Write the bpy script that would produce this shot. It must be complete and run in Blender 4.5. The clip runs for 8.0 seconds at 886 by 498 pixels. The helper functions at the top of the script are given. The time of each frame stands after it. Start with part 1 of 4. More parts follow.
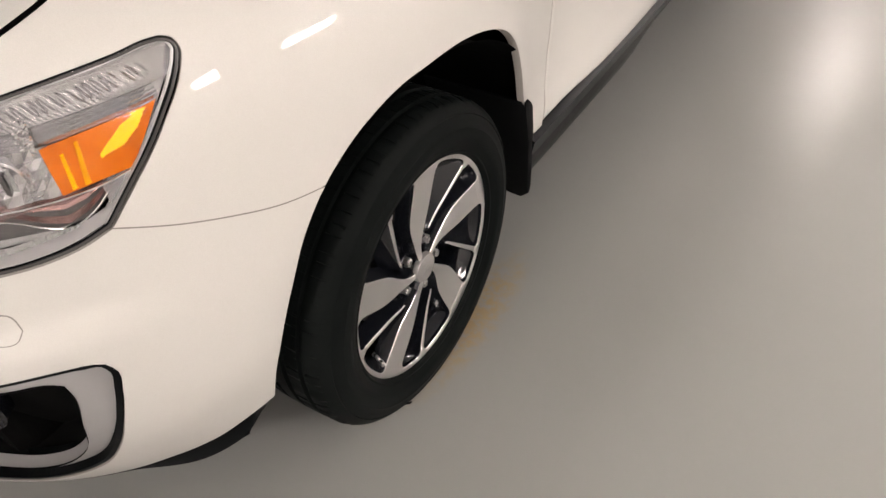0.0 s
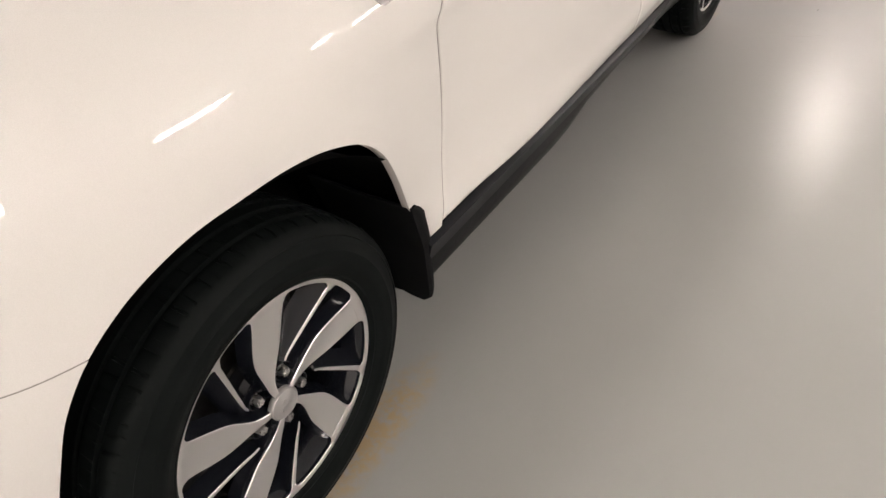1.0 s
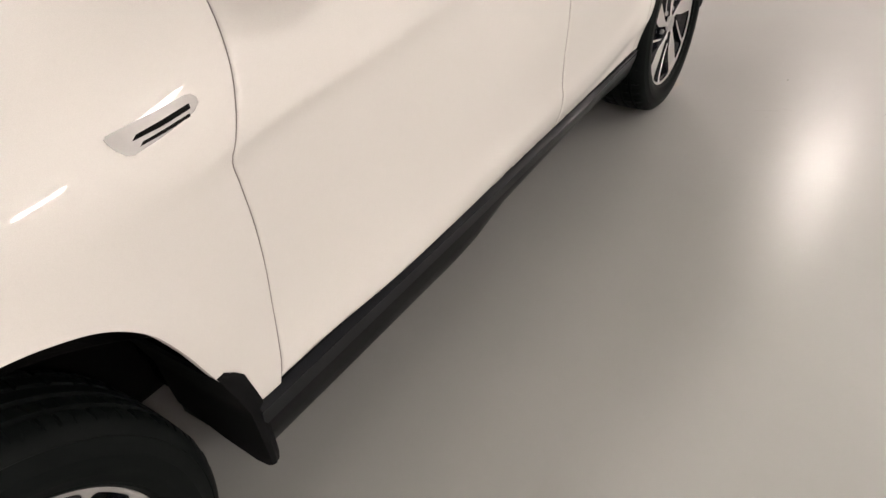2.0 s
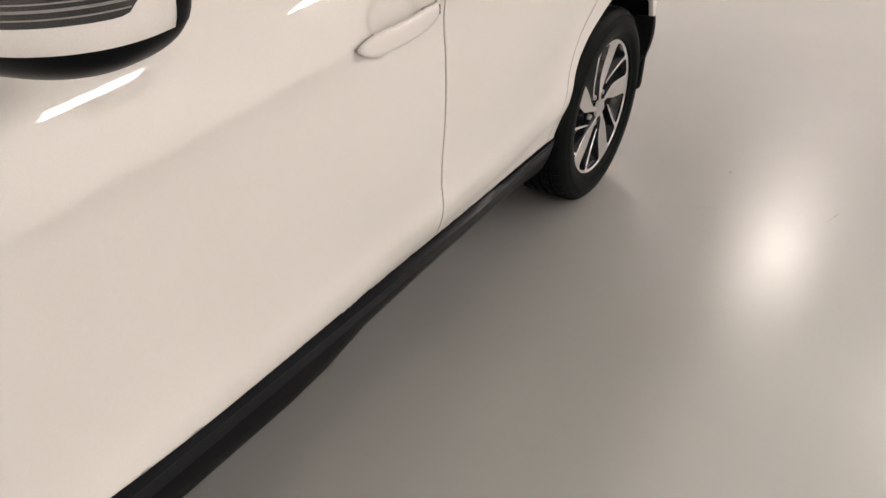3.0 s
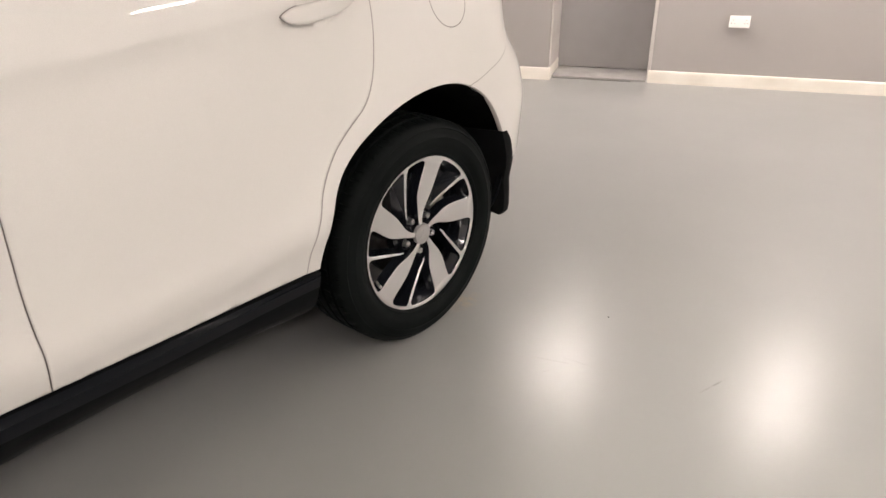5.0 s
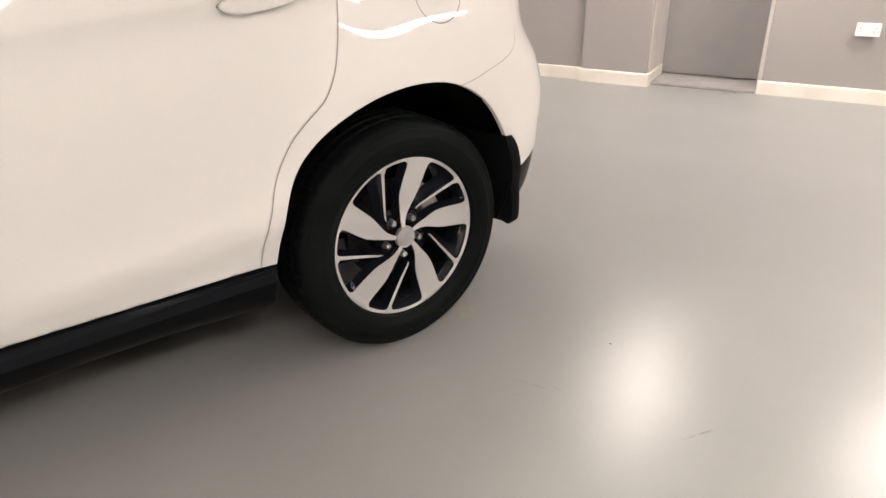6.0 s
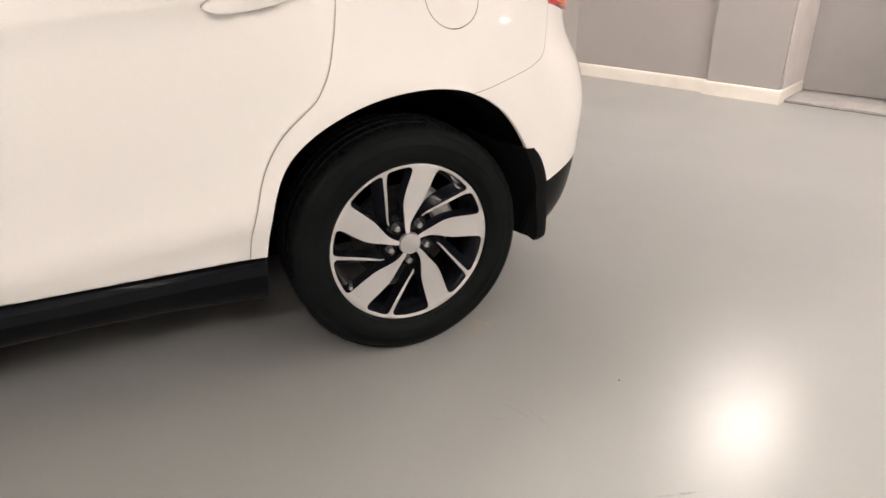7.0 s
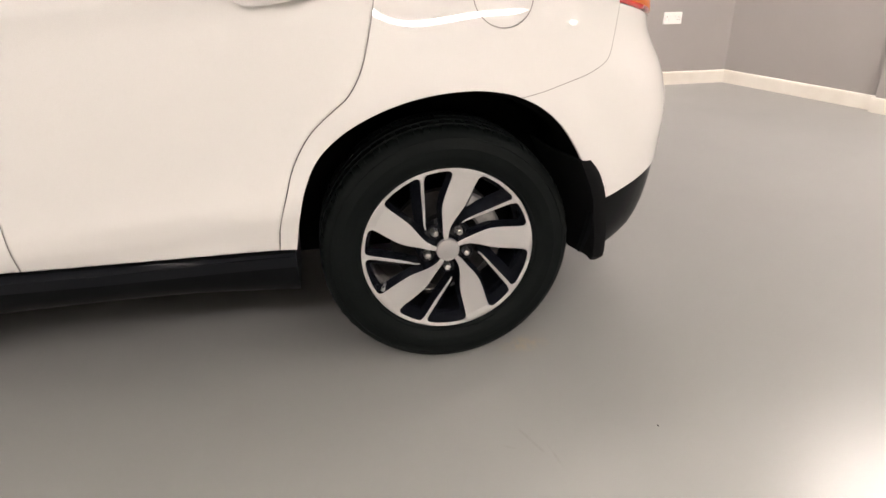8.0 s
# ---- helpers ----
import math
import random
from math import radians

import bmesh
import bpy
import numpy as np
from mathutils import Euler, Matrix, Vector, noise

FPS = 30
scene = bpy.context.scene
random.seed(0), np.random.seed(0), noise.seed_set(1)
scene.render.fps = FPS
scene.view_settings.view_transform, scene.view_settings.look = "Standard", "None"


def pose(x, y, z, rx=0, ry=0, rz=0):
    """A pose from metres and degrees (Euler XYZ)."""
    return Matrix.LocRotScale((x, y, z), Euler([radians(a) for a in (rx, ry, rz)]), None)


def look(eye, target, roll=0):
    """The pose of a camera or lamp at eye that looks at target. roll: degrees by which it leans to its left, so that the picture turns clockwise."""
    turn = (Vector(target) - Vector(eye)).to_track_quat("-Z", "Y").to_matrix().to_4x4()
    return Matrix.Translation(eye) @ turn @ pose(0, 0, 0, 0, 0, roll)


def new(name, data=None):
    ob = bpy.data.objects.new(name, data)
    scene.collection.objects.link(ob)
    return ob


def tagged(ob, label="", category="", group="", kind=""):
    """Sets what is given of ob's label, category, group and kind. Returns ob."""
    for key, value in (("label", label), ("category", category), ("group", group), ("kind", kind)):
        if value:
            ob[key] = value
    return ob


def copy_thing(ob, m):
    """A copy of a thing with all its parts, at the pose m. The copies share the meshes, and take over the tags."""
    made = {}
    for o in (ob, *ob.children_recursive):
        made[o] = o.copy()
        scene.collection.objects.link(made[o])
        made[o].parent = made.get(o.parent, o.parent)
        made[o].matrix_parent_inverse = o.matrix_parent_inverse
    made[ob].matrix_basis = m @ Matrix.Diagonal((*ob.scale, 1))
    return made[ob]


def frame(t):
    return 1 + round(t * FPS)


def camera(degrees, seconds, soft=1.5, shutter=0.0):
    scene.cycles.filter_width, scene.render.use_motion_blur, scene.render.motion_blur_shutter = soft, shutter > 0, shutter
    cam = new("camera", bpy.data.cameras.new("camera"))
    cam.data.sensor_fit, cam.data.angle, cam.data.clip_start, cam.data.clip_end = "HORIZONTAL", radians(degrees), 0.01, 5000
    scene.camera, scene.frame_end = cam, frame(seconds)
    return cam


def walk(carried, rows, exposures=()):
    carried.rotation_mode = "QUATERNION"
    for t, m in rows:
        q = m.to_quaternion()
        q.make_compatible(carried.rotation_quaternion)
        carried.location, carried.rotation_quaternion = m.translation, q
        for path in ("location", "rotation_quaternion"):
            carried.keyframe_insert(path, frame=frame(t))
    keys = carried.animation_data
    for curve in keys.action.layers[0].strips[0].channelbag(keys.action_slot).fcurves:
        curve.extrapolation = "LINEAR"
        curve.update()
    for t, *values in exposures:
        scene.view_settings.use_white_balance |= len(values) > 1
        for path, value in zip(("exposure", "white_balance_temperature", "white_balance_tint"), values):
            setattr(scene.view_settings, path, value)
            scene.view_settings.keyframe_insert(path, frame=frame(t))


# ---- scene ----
from mathutils import geometry as mathutils_geometry

cam = camera(66.1, 8.0)

PATH = [
    (0, (1.463, -0.777, 1.3), (0.634, 0.419, -0.059), -3.5),
    (0.5, (1.464, -0.614, 1.316), (0.671, 0.612, -0.026), -1.4),
    (1, (1.553, -0.438, 1.315), (0.671, 0.806, 0.013), -3.9),
    (1.5, (1.628, -0.244, 1.344), (0.72, 0.96, 0.095), -5),
    (1.7, (1.635, -0.14, 1.329), (0.713, 1.074, 0.119), -5.7),
    (2.8, (1.649, 0.393, 1.299), (0.736, 1.723, 0.154), -1.1),
    (3, (1.672, 0.482, 1.299), (0.77, 1.809, 0.197), -0.5),
    (3.5, (1.739, 0.694, 1.276), (0.792, 2.07, 0.247), -0.3),
    (4, (1.811, 0.909, 1.239), (0.825, 2.374, 0.301), 0.2),
    (4.5, (1.938, 1.104, 1.198), (0.899, 2.569, 0.319), 0),
    (5, (2.099, 1.305, 1.177), (0.932, 2.68, 0.311), -0.1),
    (5.2, (2.149, 1.365, 1.177), (0.939, 2.702, 0.313), -0.1),
    (6.3, (2.382, 1.784, 1.142), (0.886, 2.797, 0.285), -0.4),
    (6.5, (2.412, 1.859, 1.142), (0.876, 2.813, 0.285), -0.3),
    (7, (2.492, 2.031, 1.151), (0.845, 2.779, 0.297), -0.3),
    (7.5, (2.521, 2.186, 1.151), (0.791, 2.714, 0.296), -0.4),
    (8, (2.502, 2.354, 1.138), (0.725, 2.681, 0.282), -0.4),
]
walk(cam, [(t, look(eye, target, roll)) for t, eye, target, roll in PATH], exposures=[(0, 0.10), (1.7, 0.15), (2.8, 0.06), (5.2, 0.10), (6.3, 0.26), (8, 0.32)])

# ---- light: short batten lights on the ceiling, with unseen ones added as fill ----
world = bpy.data.worlds.new("world")
scene.world = world
world.use_nodes = True
world.node_tree.nodes["Background"].inputs["Color"].default_value = (0.9, 0.93, 1.0, 1)
world.node_tree.nodes["Background"].inputs["Strength"].default_value = 0.02
scene.view_settings.exposure = 0.0
CEILING = 2.42
PANEL_LIGHT = 84.0
WALL_TURN = 23.8
# (4.6, 6.2), (3.2, -2.4), (0.2, 2.0), (1.2, -2.8): unseen, added to balance brightness
BATTENS = [(1.30, 6.45), (-0.32, 5.76), (2.75, 5.3), (-1.95, 3.9), (4.6, 6.2), (3.65, 1.7), (3.9, 3.65), (3.35, -0.35), (3.2, -2.4), (0.2, 2.0), (1.2, -2.8)]


# ---- materials ----
def material(name, color, rough=0.5, metal=0.0, coat=0.0, coat_rough=0.03, spec=0.5):
    m = bpy.data.materials.new(name)
    m.use_nodes = True
    b = m.node_tree.nodes["Principled BSDF"]
    b.inputs["Base Color"].default_value = (*color, 1)
    b.inputs["Roughness"].default_value = rough
    b.inputs["Metallic"].default_value = metal
    b.inputs["Coat Weight"].default_value = coat
    b.inputs["Coat Roughness"].default_value = coat_rough
    b.inputs["Specular IOR Level"].default_value = spec
    return m


def node(m, kind, **values):
    n = m.node_tree.nodes.new(kind)
    for key, value in values.items():
        n.inputs[key].default_value = value
    return n


def link(m, a, out, b, into):
    m.node_tree.links.new(a.outputs[out], b.inputs[into])


def shader(m):
    return m.node_tree.nodes["Principled BSDF"]


def varied(m, scale, low, high, detail=4.0, stretch=(1, 1, 1), into="Base Color", ramp=(0.3, 0.7)):
    """Lets a noise of that scale run an input from low to high."""
    co = node(m, "ShaderNodeTexCoord")
    mp = node(m, "ShaderNodeMapping", Scale=stretch)
    nz = node(m, "ShaderNodeTexNoise", Scale=scale, Detail=detail)
    cr = node(m, "ShaderNodeValToRGB")
    cr.color_ramp.elements[0].position, cr.color_ramp.elements[1].position = ramp
    as4 = lambda v: (*v, 1) if hasattr(v, "__len__") else (v, v, v, 1)
    cr.color_ramp.elements[0].color, cr.color_ramp.elements[1].color = as4(low), as4(high)
    link(m, co, "Object", mp, "Vector")
    link(m, mp, "Vector", nz, "Vector")
    link(m, nz, "Fac", cr, "Fac")
    link(m, cr, "Color", shader(m), into)
    return cr


def bumped(m, scale, strength, distance=0.002, detail=3.0, stretch=(1, 1, 1)):
    co = node(m, "ShaderNodeTexCoord")
    mp = node(m, "ShaderNodeMapping", Scale=stretch)
    nz = node(m, "ShaderNodeTexNoise", Scale=scale, Detail=detail)
    bp = node(m, "ShaderNodeBump", Strength=strength, Distance=distance)
    link(m, co, "Object", mp, "Vector")
    link(m, mp, "Vector", nz, "Vector")
    link(m, nz, "Fac", bp, "Height")
    link(m, bp, "Normal", shader(m), "Normal")


paint = material("pearl white paint", (0.662, 0.647, 0.616), 0.42, 0.0, 1.0, 0.02)
varied(paint, 900.0, (0.637, 0.623, 0.592), (0.687, 0.671, 0.640), 1.0)
plastic = material("black moulded plastic", (0.0042, 0.0048, 0.0054), 0.32, spec=0.05)
varied(plastic, 40.0, 0.31, 0.36, into="Roughness")
bumped(plastic, 900.0, 0.06, 0.0003)
# copy of the trim plastic, lighter and shinier to give the ledge sheen
ledge_plastic = material("black plastic with added ledge sheen", (0.006, 0.007, 0.009), 0.30, spec=0.14)
varied(ledge_plastic, 14.0, 0.29, 0.35, into="Roughness")
liner = material("black felt arch liner", (0.003, 0.003, 0.003), 0.95, spec=0.05)
bumped(liner, 60.0, 0.4, 0.004)
flap_rubber = material("matt black flap rubber", (0.0045, 0.0048, 0.0052), 0.7, spec=0.10)
bumped(flap_rubber, 300.0, 0.2, 0.0005)
rubber = material("tyre rubber", (0.003, 0.0036, 0.004), 0.50, spec=0.045)
varied(rubber, 9.0, (0.0036, 0.0048, 0.0047), (0.0062, 0.0078, 0.0076), 5.0)
bumped(rubber, 260.0, 0.25, 0.0006)
alloy = material("machined alloy", (0.72, 0.71, 0.70), 0.34, 1.0)
varied(alloy, 5.0, 0.28, 0.40, into="Roughness")
gloss = material("gloss black lacquer", (0.006, 0.007, 0.010), 0.16, 0.0, 0.6, 0.04, spec=0.3)
steel = material("bright steel", (0.55, 0.54, 0.53), 0.28, 1.0)
varied(steel, 160.0, 0.2, 0.4, into="Roughness")
vent_silver = material("satin chrome trim", (0.26, 0.255, 0.25), 0.40, 0.9)
varied(vent_silver, 90.0, 0.34, 0.46, into="Roughness")
caliper_metal = material("cast alloy caliper", (0.42, 0.41, 0.40), 0.45, 0.7)
varied(caliper_metal, 60.0, (0.24, 0.235, 0.23), (0.38, 0.37, 0.36))
disc_metal = material("brake disc iron", (0.10, 0.095, 0.09), 0.5, 0.8)
varied(disc_metal, 40.0, (0.018, 0.017, 0.016), (0.045, 0.043, 0.041))
chrome = material("chrome", (0.78, 0.78, 0.79), 0.08, 1.0)
satin = material("satin silver plastic", (0.47, 0.465, 0.47), 0.34, 0.5)
varied(satin, 30.0, 0.30, 0.46, into="Roughness")
cap_silver = material("grey silver cap", (0.42, 0.415, 0.41), 0.36, 0.7)
varied(cap_silver, 120.0, 0.32, 0.42, into="Roughness")
reflector = material("lamp reflector", (0.66, 0.655, 0.66), 0.16, 0.88)
bezel_metal = material("silver lamp bezel", (0.48, 0.475, 0.48), 0.30, 0.6)
varied(bezel_metal, 40.0, 0.28, 0.42, into="Roughness")
lamp_grey = material("metallised lamp plastic", (0.50, 0.495, 0.505), 0.20, 0.78)
varied(lamp_grey, 60.0, 0.15, 0.25, into="Roughness")
amber = material("amber lens", (0.66, 0.15, 0.0006), 0.35, 0.0, 0.08, spec=0.2)
varied(amber, 25.0, (0.47, 0.098, 0.0005), (0.60, 0.145, 0.0008), 2.0)
# also draws the painted reflection streak in the indicator
yellow = material("yellow lens glint and prisms", (1.0, 0.55, 0.004), 0.2, 0.0, 0.5)
smoke = material("smoky lens edge", (0.07, 0.066, 0.066), 0.2, 0.0, 0.6)
lens_black = material("black indicator lens", (0.02, 0.02, 0.021), 0.25, 0.0, 0.6)
red = material("red lens", (0.60, 0.02, 0.012), 0.12, 0.0, 1.0)
glass = material("clear lens", (1, 1, 1), 0.0, 0.0)
shader(glass).inputs["Transmission Weight"].default_value = 1.0
shader(glass).inputs["IOR"].default_value = 1.12
tint = material("privacy glass", (0.012, 0.013, 0.014), 0.04, 0.0, 1.0)
pinkish = material("smoked red chrome", (0.50, 0.33, 0.31), 0.2, 0.85)

seam = material("dark panel seam", (0.26, 0.245, 0.23), 0.7)
wall_paint = material("warm grey wall paint", (0.30, 0.281, 0.272), 0.75)
varied(wall_paint, 1.3, (0.288, 0.268, 0.259), (0.312, 0.291, 0.280), 6.0)
bumped(wall_paint, 180.0, 0.18, 0.0008)
door_paint = material("grey door paint", (0.25, 0.237, 0.235), 0.6)
varied(door_paint, 3.0, (0.236, 0.223, 0.223), (0.265, 0.252, 0.248), 6.0)
skirting_paint = material("off-white gloss woodwork", (0.78, 0.74, 0.67), 0.35)
varied(skirting_paint, 4.0, (0.60, 0.56, 0.49), (0.70, 0.665, 0.60), 8.0, ramp=(0.25, 0.6))
ceiling_paint = material("white ceiling paint", (0.82, 0.81, 0.79), 0.85)
varied(ceiling_paint, 2.0, (0.80, 0.79, 0.77), (0.84, 0.83, 0.81), 5.0)
stone = material("worn grey threshold", (0.30, 0.29, 0.28), 0.5)
varied(stone, 7.0, (0.25, 0.24, 0.23), (0.34, 0.33, 0.315), 8.0)
jamb_paint = material("pale grey jamb paint", (0.46, 0.43, 0.41), 0.5)
varied(jamb_paint, 5.0, (0.42, 0.395, 0.375), (0.49, 0.46, 0.44), 6.0)
white_plastic = material("white switch plastic", (0.80, 0.78, 0.75), 0.3)
dark_slot = material("dark gap", (0.004, 0.004, 0.004), 0.9, spec=0.05)
panel_glow = bpy.data.materials.new("lit diffuser")
panel_glow.use_nodes = True
panel_glow.node_tree.nodes.clear()
glow = node(panel_glow, "ShaderNodeEmission", Color=(1.0, 0.886, 0.828, 1), Strength=PANEL_LIGHT)
out = node(panel_glow, "ShaderNodeOutputMaterial")
link(panel_glow, glow, "Emission", out, "Surface")

# the floor: worn grey epoxy with scuffs and a rusty tyre stain
floor_paint = material("worn grey epoxy floor", (0.34, 0.325, 0.31), 0.3, spec=0.42)
co = node(floor_paint, "ShaderNodeTexCoord")
big = node(floor_paint, "ShaderNodeTexNoise", Scale=0.8, Detail=4.0)
ramp_a = node(floor_paint, "ShaderNodeValToRGB")
ramp_a.color_ramp.elements[0].position, ramp_a.color_ramp.elements[1].position = 0.3, 0.7
ramp_a.color_ramp.elements[0].color, ramp_a.color_ramp.elements[1].color = (0.230, 0.232, 0.223, 1), (0.258, 0.259, 0.250, 1)
link(floor_paint, co, "Object", big, "Vector")
link(floor_paint, big, "Fac", ramp_a, "Fac")
last, last_out = ramp_a, "Color"
for place, size, turn, strength, tone in (((0.87, 0.18, 0.0), (0.080, 0.31, 1.0), 0, 1.35, (0.29, 0.222, 0.13, 1)), ((0.84, 2.90, 0.0), (0.05, 0.09, 1.0), 0, 0.5, (0.36, 0.28, 0.18, 1)),
                                          ((1.67, 2.99, 0.0), (0.075, 0.0045, 1.0), 74, 0.9, (0.17, 0.165, 0.16, 1)), ((1.26, 2.80, 0.0), (0.075, 0.006, 1.0), 22, 0.6, (0.19, 0.185, 0.18, 1)),
                                          ((1.32, 2.84, 0.0), (0.06, 0.005, 1.0), 8, 0.5, (0.19, 0.185, 0.18, 1)), ((1.27, 2.74, 0.0), (0.02, 0.006, 1.0), 60, 0.5, (0.2, 0.195, 0.19, 1)),
                                          ((1.46, 2.21, 0.0), (0.03, 0.004, 1.0), 40, 0.5, (0.2, 0.195, 0.19, 1))):
    mp = node(floor_paint, "ShaderNodeMapping", Location=place, Rotation=(0, 0, radians(turn)), Scale=size)
    mp.vector_type = "TEXTURE"
    ball = node(floor_paint, "ShaderNodeTexGradient")
    ball.gradient_type = "SPHERICAL"
    patchy = node(floor_paint, "ShaderNodeTexNoise", Scale=26.0, Detail=7.0, Roughness=0.72)
    rise = node(floor_paint, "ShaderNodeMapRange")
    rise.inputs["From Min"].default_value, rise.inputs["From Max"].default_value = 0.40, 0.62
    times = node(floor_paint, "ShaderNodeMath")
    times.operation = "MULTIPLY"
    less = node(floor_paint, "ShaderNodeMath")
    less.operation = "MULTIPLY"
    less.inputs[1].default_value = strength * 1.6
    less.use_clamp = True
    mix = node(floor_paint, "ShaderNodeMix")
    mix.data_type = "RGBA"
    mix.inputs[7].default_value = tone
    link(floor_paint, co, "Object", mp, "Vector")
    link(floor_paint, mp, "Vector", ball, "Vector")
    link(floor_paint, co, "Object", patchy, "Vector")
    link(floor_paint, patchy, "Fac", rise, "Value")
    floor_paint.node_tree.links.new(ball.outputs["Fac"], times.inputs[0])
    floor_paint.node_tree.links.new(rise.outputs["Result"], times.inputs[1])
    floor_paint.node_tree.links.new(times.outputs[0], less.inputs[0])
    floor_paint.node_tree.links.new(less.outputs[0], mix.inputs[0])
    floor_paint.node_tree.links.new(last.outputs[last_out], mix.inputs[6])
    last, last_out = mix, 2
floor_paint.node_tree.links.new(last.outputs[last_out], shader(floor_paint).inputs["Base Color"])
scuff = node(floor_paint, "ShaderNodeTexNoise", Scale=2.5, Detail=4.0, Roughness=0.5)
ramp_r = node(floor_paint, "ShaderNodeValToRGB")
ramp_r.color_ramp.elements[0].position, ramp_r.color_ramp.elements[1].position = 0.35, 0.75
ramp_r.color_ramp.elements[0].color, ramp_r.color_ramp.elements[1].color = (0.284, 0.284, 0.284, 1), (0.310, 0.310, 0.310, 1)
wave = node(floor_paint, "ShaderNodeTexNoise", Scale=7.0, Detail=3.0)
bump_f = node(floor_paint, "ShaderNodeBump", Strength=0.06, Distance=0.004)
link(floor_paint, co, "Object", scuff, "Vector")
link(floor_paint, scuff, "Fac", ramp_r, "Fac")
link(floor_paint, ramp_r, "Color", shader(floor_paint), "Roughness")
link(floor_paint, co, "Object", wave, "Vector")
link(floor_paint, wave, "Fac", bump_f, "Height")
link(floor_paint, bump_f, "Normal", shader(floor_paint), "Normal")


# ---- building helpers ----
def finish(name, me, mats, parent=None, label="", flat=False):
    for m in mats if isinstance(mats, (list, tuple)) else [mats]:
        me.materials.append(m)
    if not flat:
        me.polygons.foreach_set("use_smooth", [True] * len(me.polygons))
    ob = new(name, me)
    ob.parent = parent
    return tagged(ob, label)


def part(name, bm, mats, parent=None, label="", flat=True):
    """Links a bmesh as one mesh object, under a thing or a part."""
    bmesh.ops.recalc_face_normals(bm, faces=bm.faces[:])
    me = bpy.data.meshes.new(name)
    if not flat:
        for e in bm.edges:
            e.smooth = len(e.link_faces) < 2 or e.calc_face_angle() < 0.62
    bm.to_mesh(me)
    bm.free()
    return finish(name, me, mats, parent, label, flat)


def box(size, at=(0, 0, 0), bevel=0.0, turn=None, into=None, index=0):
    """A bevelled block, added to a bmesh."""
    bm = into or bmesh.new()
    tmp = bmesh.new()
    bmesh.ops.create_cube(tmp, size=1.0)
    bmesh.ops.scale(tmp, vec=size, verts=tmp.verts[:])
    if bevel:
        bmesh.ops.bevel(tmp, geom=tmp.edges[:], offset=bevel, segments=2, profile=0.7, affect="EDGES")
    m = Matrix.Translation(at) @ (turn or Matrix())
    join(bm, tmp, m, index)
    return bm


def join(bm, tmp, m=Matrix(), index=0):
    """Adds a small bmesh to another, under a pose."""
    made = {v: bm.verts.new(m @ v.co) for v in tmp.verts}
    for f in tmp.faces:
        try:
            bm.faces.new([made[v] for v in f.verts]).material_index = index
        except ValueError:
            pass
    tmp.free()
    return bm


def lathe(profile, segments=64, axis="x", closed=False, wobble=None, into=None, index=0):
    """Turns (radius, height) round the axis. wobble(k, n) alters the radius."""
    bm = into or bmesh.new()
    rings = []
    for k in range(segments):
        a = 2 * math.pi * k / segments
        if wobble:
            a = wobble(k, None)
        ring = []
        for n, (r, h) in enumerate(profile):
            if wobble:
                r = r + wobble(k, n)
            p = (h, r * math.cos(a), r * math.sin(a)) if axis == "x" else (r * math.cos(a), r * math.sin(a), h)
            ring.append(bm.verts.new(p))
        rings.append(ring)
    for k in range(segments):
        a, b = rings[k], rings[(k + 1) % segments]
        for n in range(len(profile) - (0 if closed else 1)):
            m = (n + 1) % len(profile)
            f = bm.faces.new((a[n], b[n], b[m], a[m]))
            f.material_index = index
    return bm


def rod(a, b, r, segments=10, into=None, index=0, r2=None):
    """A round bar from a to b."""
    bm = into or bmesh.new()
    tmp = bmesh.new()
    a, b = Vector(a), Vector(b)
    bmesh.ops.create_cone(tmp, cap_ends=True, segments=segments, radius1=r, radius2=r if r2 is None else r2, depth=(b - a).length)
    q = (b - a).to_track_quat("Z", "Y").to_matrix().to_4x4()
    return join(bm, tmp, Matrix.Translation((a + b) / 2) @ q, index)


def tube(bm, points, r, segments=6):
    """A thin round wire through places, as one skin."""
    pts = [Vector(p) for p in points]
    rings = []
    for i, p in enumerate(pts):
        way = (pts[min(i + 1, len(pts) - 1)] - pts[max(i - 1, 0)]).normalized()
        a = way.orthogonal().normalized() if abs(way.z) > 0.9 else way.cross(Vector((0, 0, 1))).normalized()
        b = way.cross(a)
        rings.append([bm.verts.new(p + r * (math.cos(t) * a + math.sin(t) * b)) for t in np.linspace(0, 2 * math.pi, segments + 1)[:-1]])
    for g, h in zip(rings, rings[1:]):
        for i in range(segments):
            bm.faces.new((g[i], h[i], h[(i + 1) % segments], g[(i + 1) % segments]))
    bm.faces.new(rings[0])
    bm.faces.new(rings[-1][::-1])
    return bm


def slab(points, depth, along=Vector((1, 0, 0)), into=None, index=0):
    """A flat outline of 3D points given thickness along a way."""
    bm = into or bmesh.new()
    a = [bm.verts.new(Vector(p)) for p in points]
    b = [bm.verts.new(Vector(p) + along * depth) for p in points]
    n = len(points)
    faces = [bm.faces.new(a), bm.faces.new(b[::-1])] + [bm.faces.new((a[i], b[i], b[(i + 1) % n], a[(i + 1) % n])) for i in range(n)]
    for f in faces:
        f.material_index = index
    return bm


# ---- the body's outer surface: plan curve and upright profile ----
HALF_WIDTH, NOSE, TAIL = 0.885, -0.87, 3.44


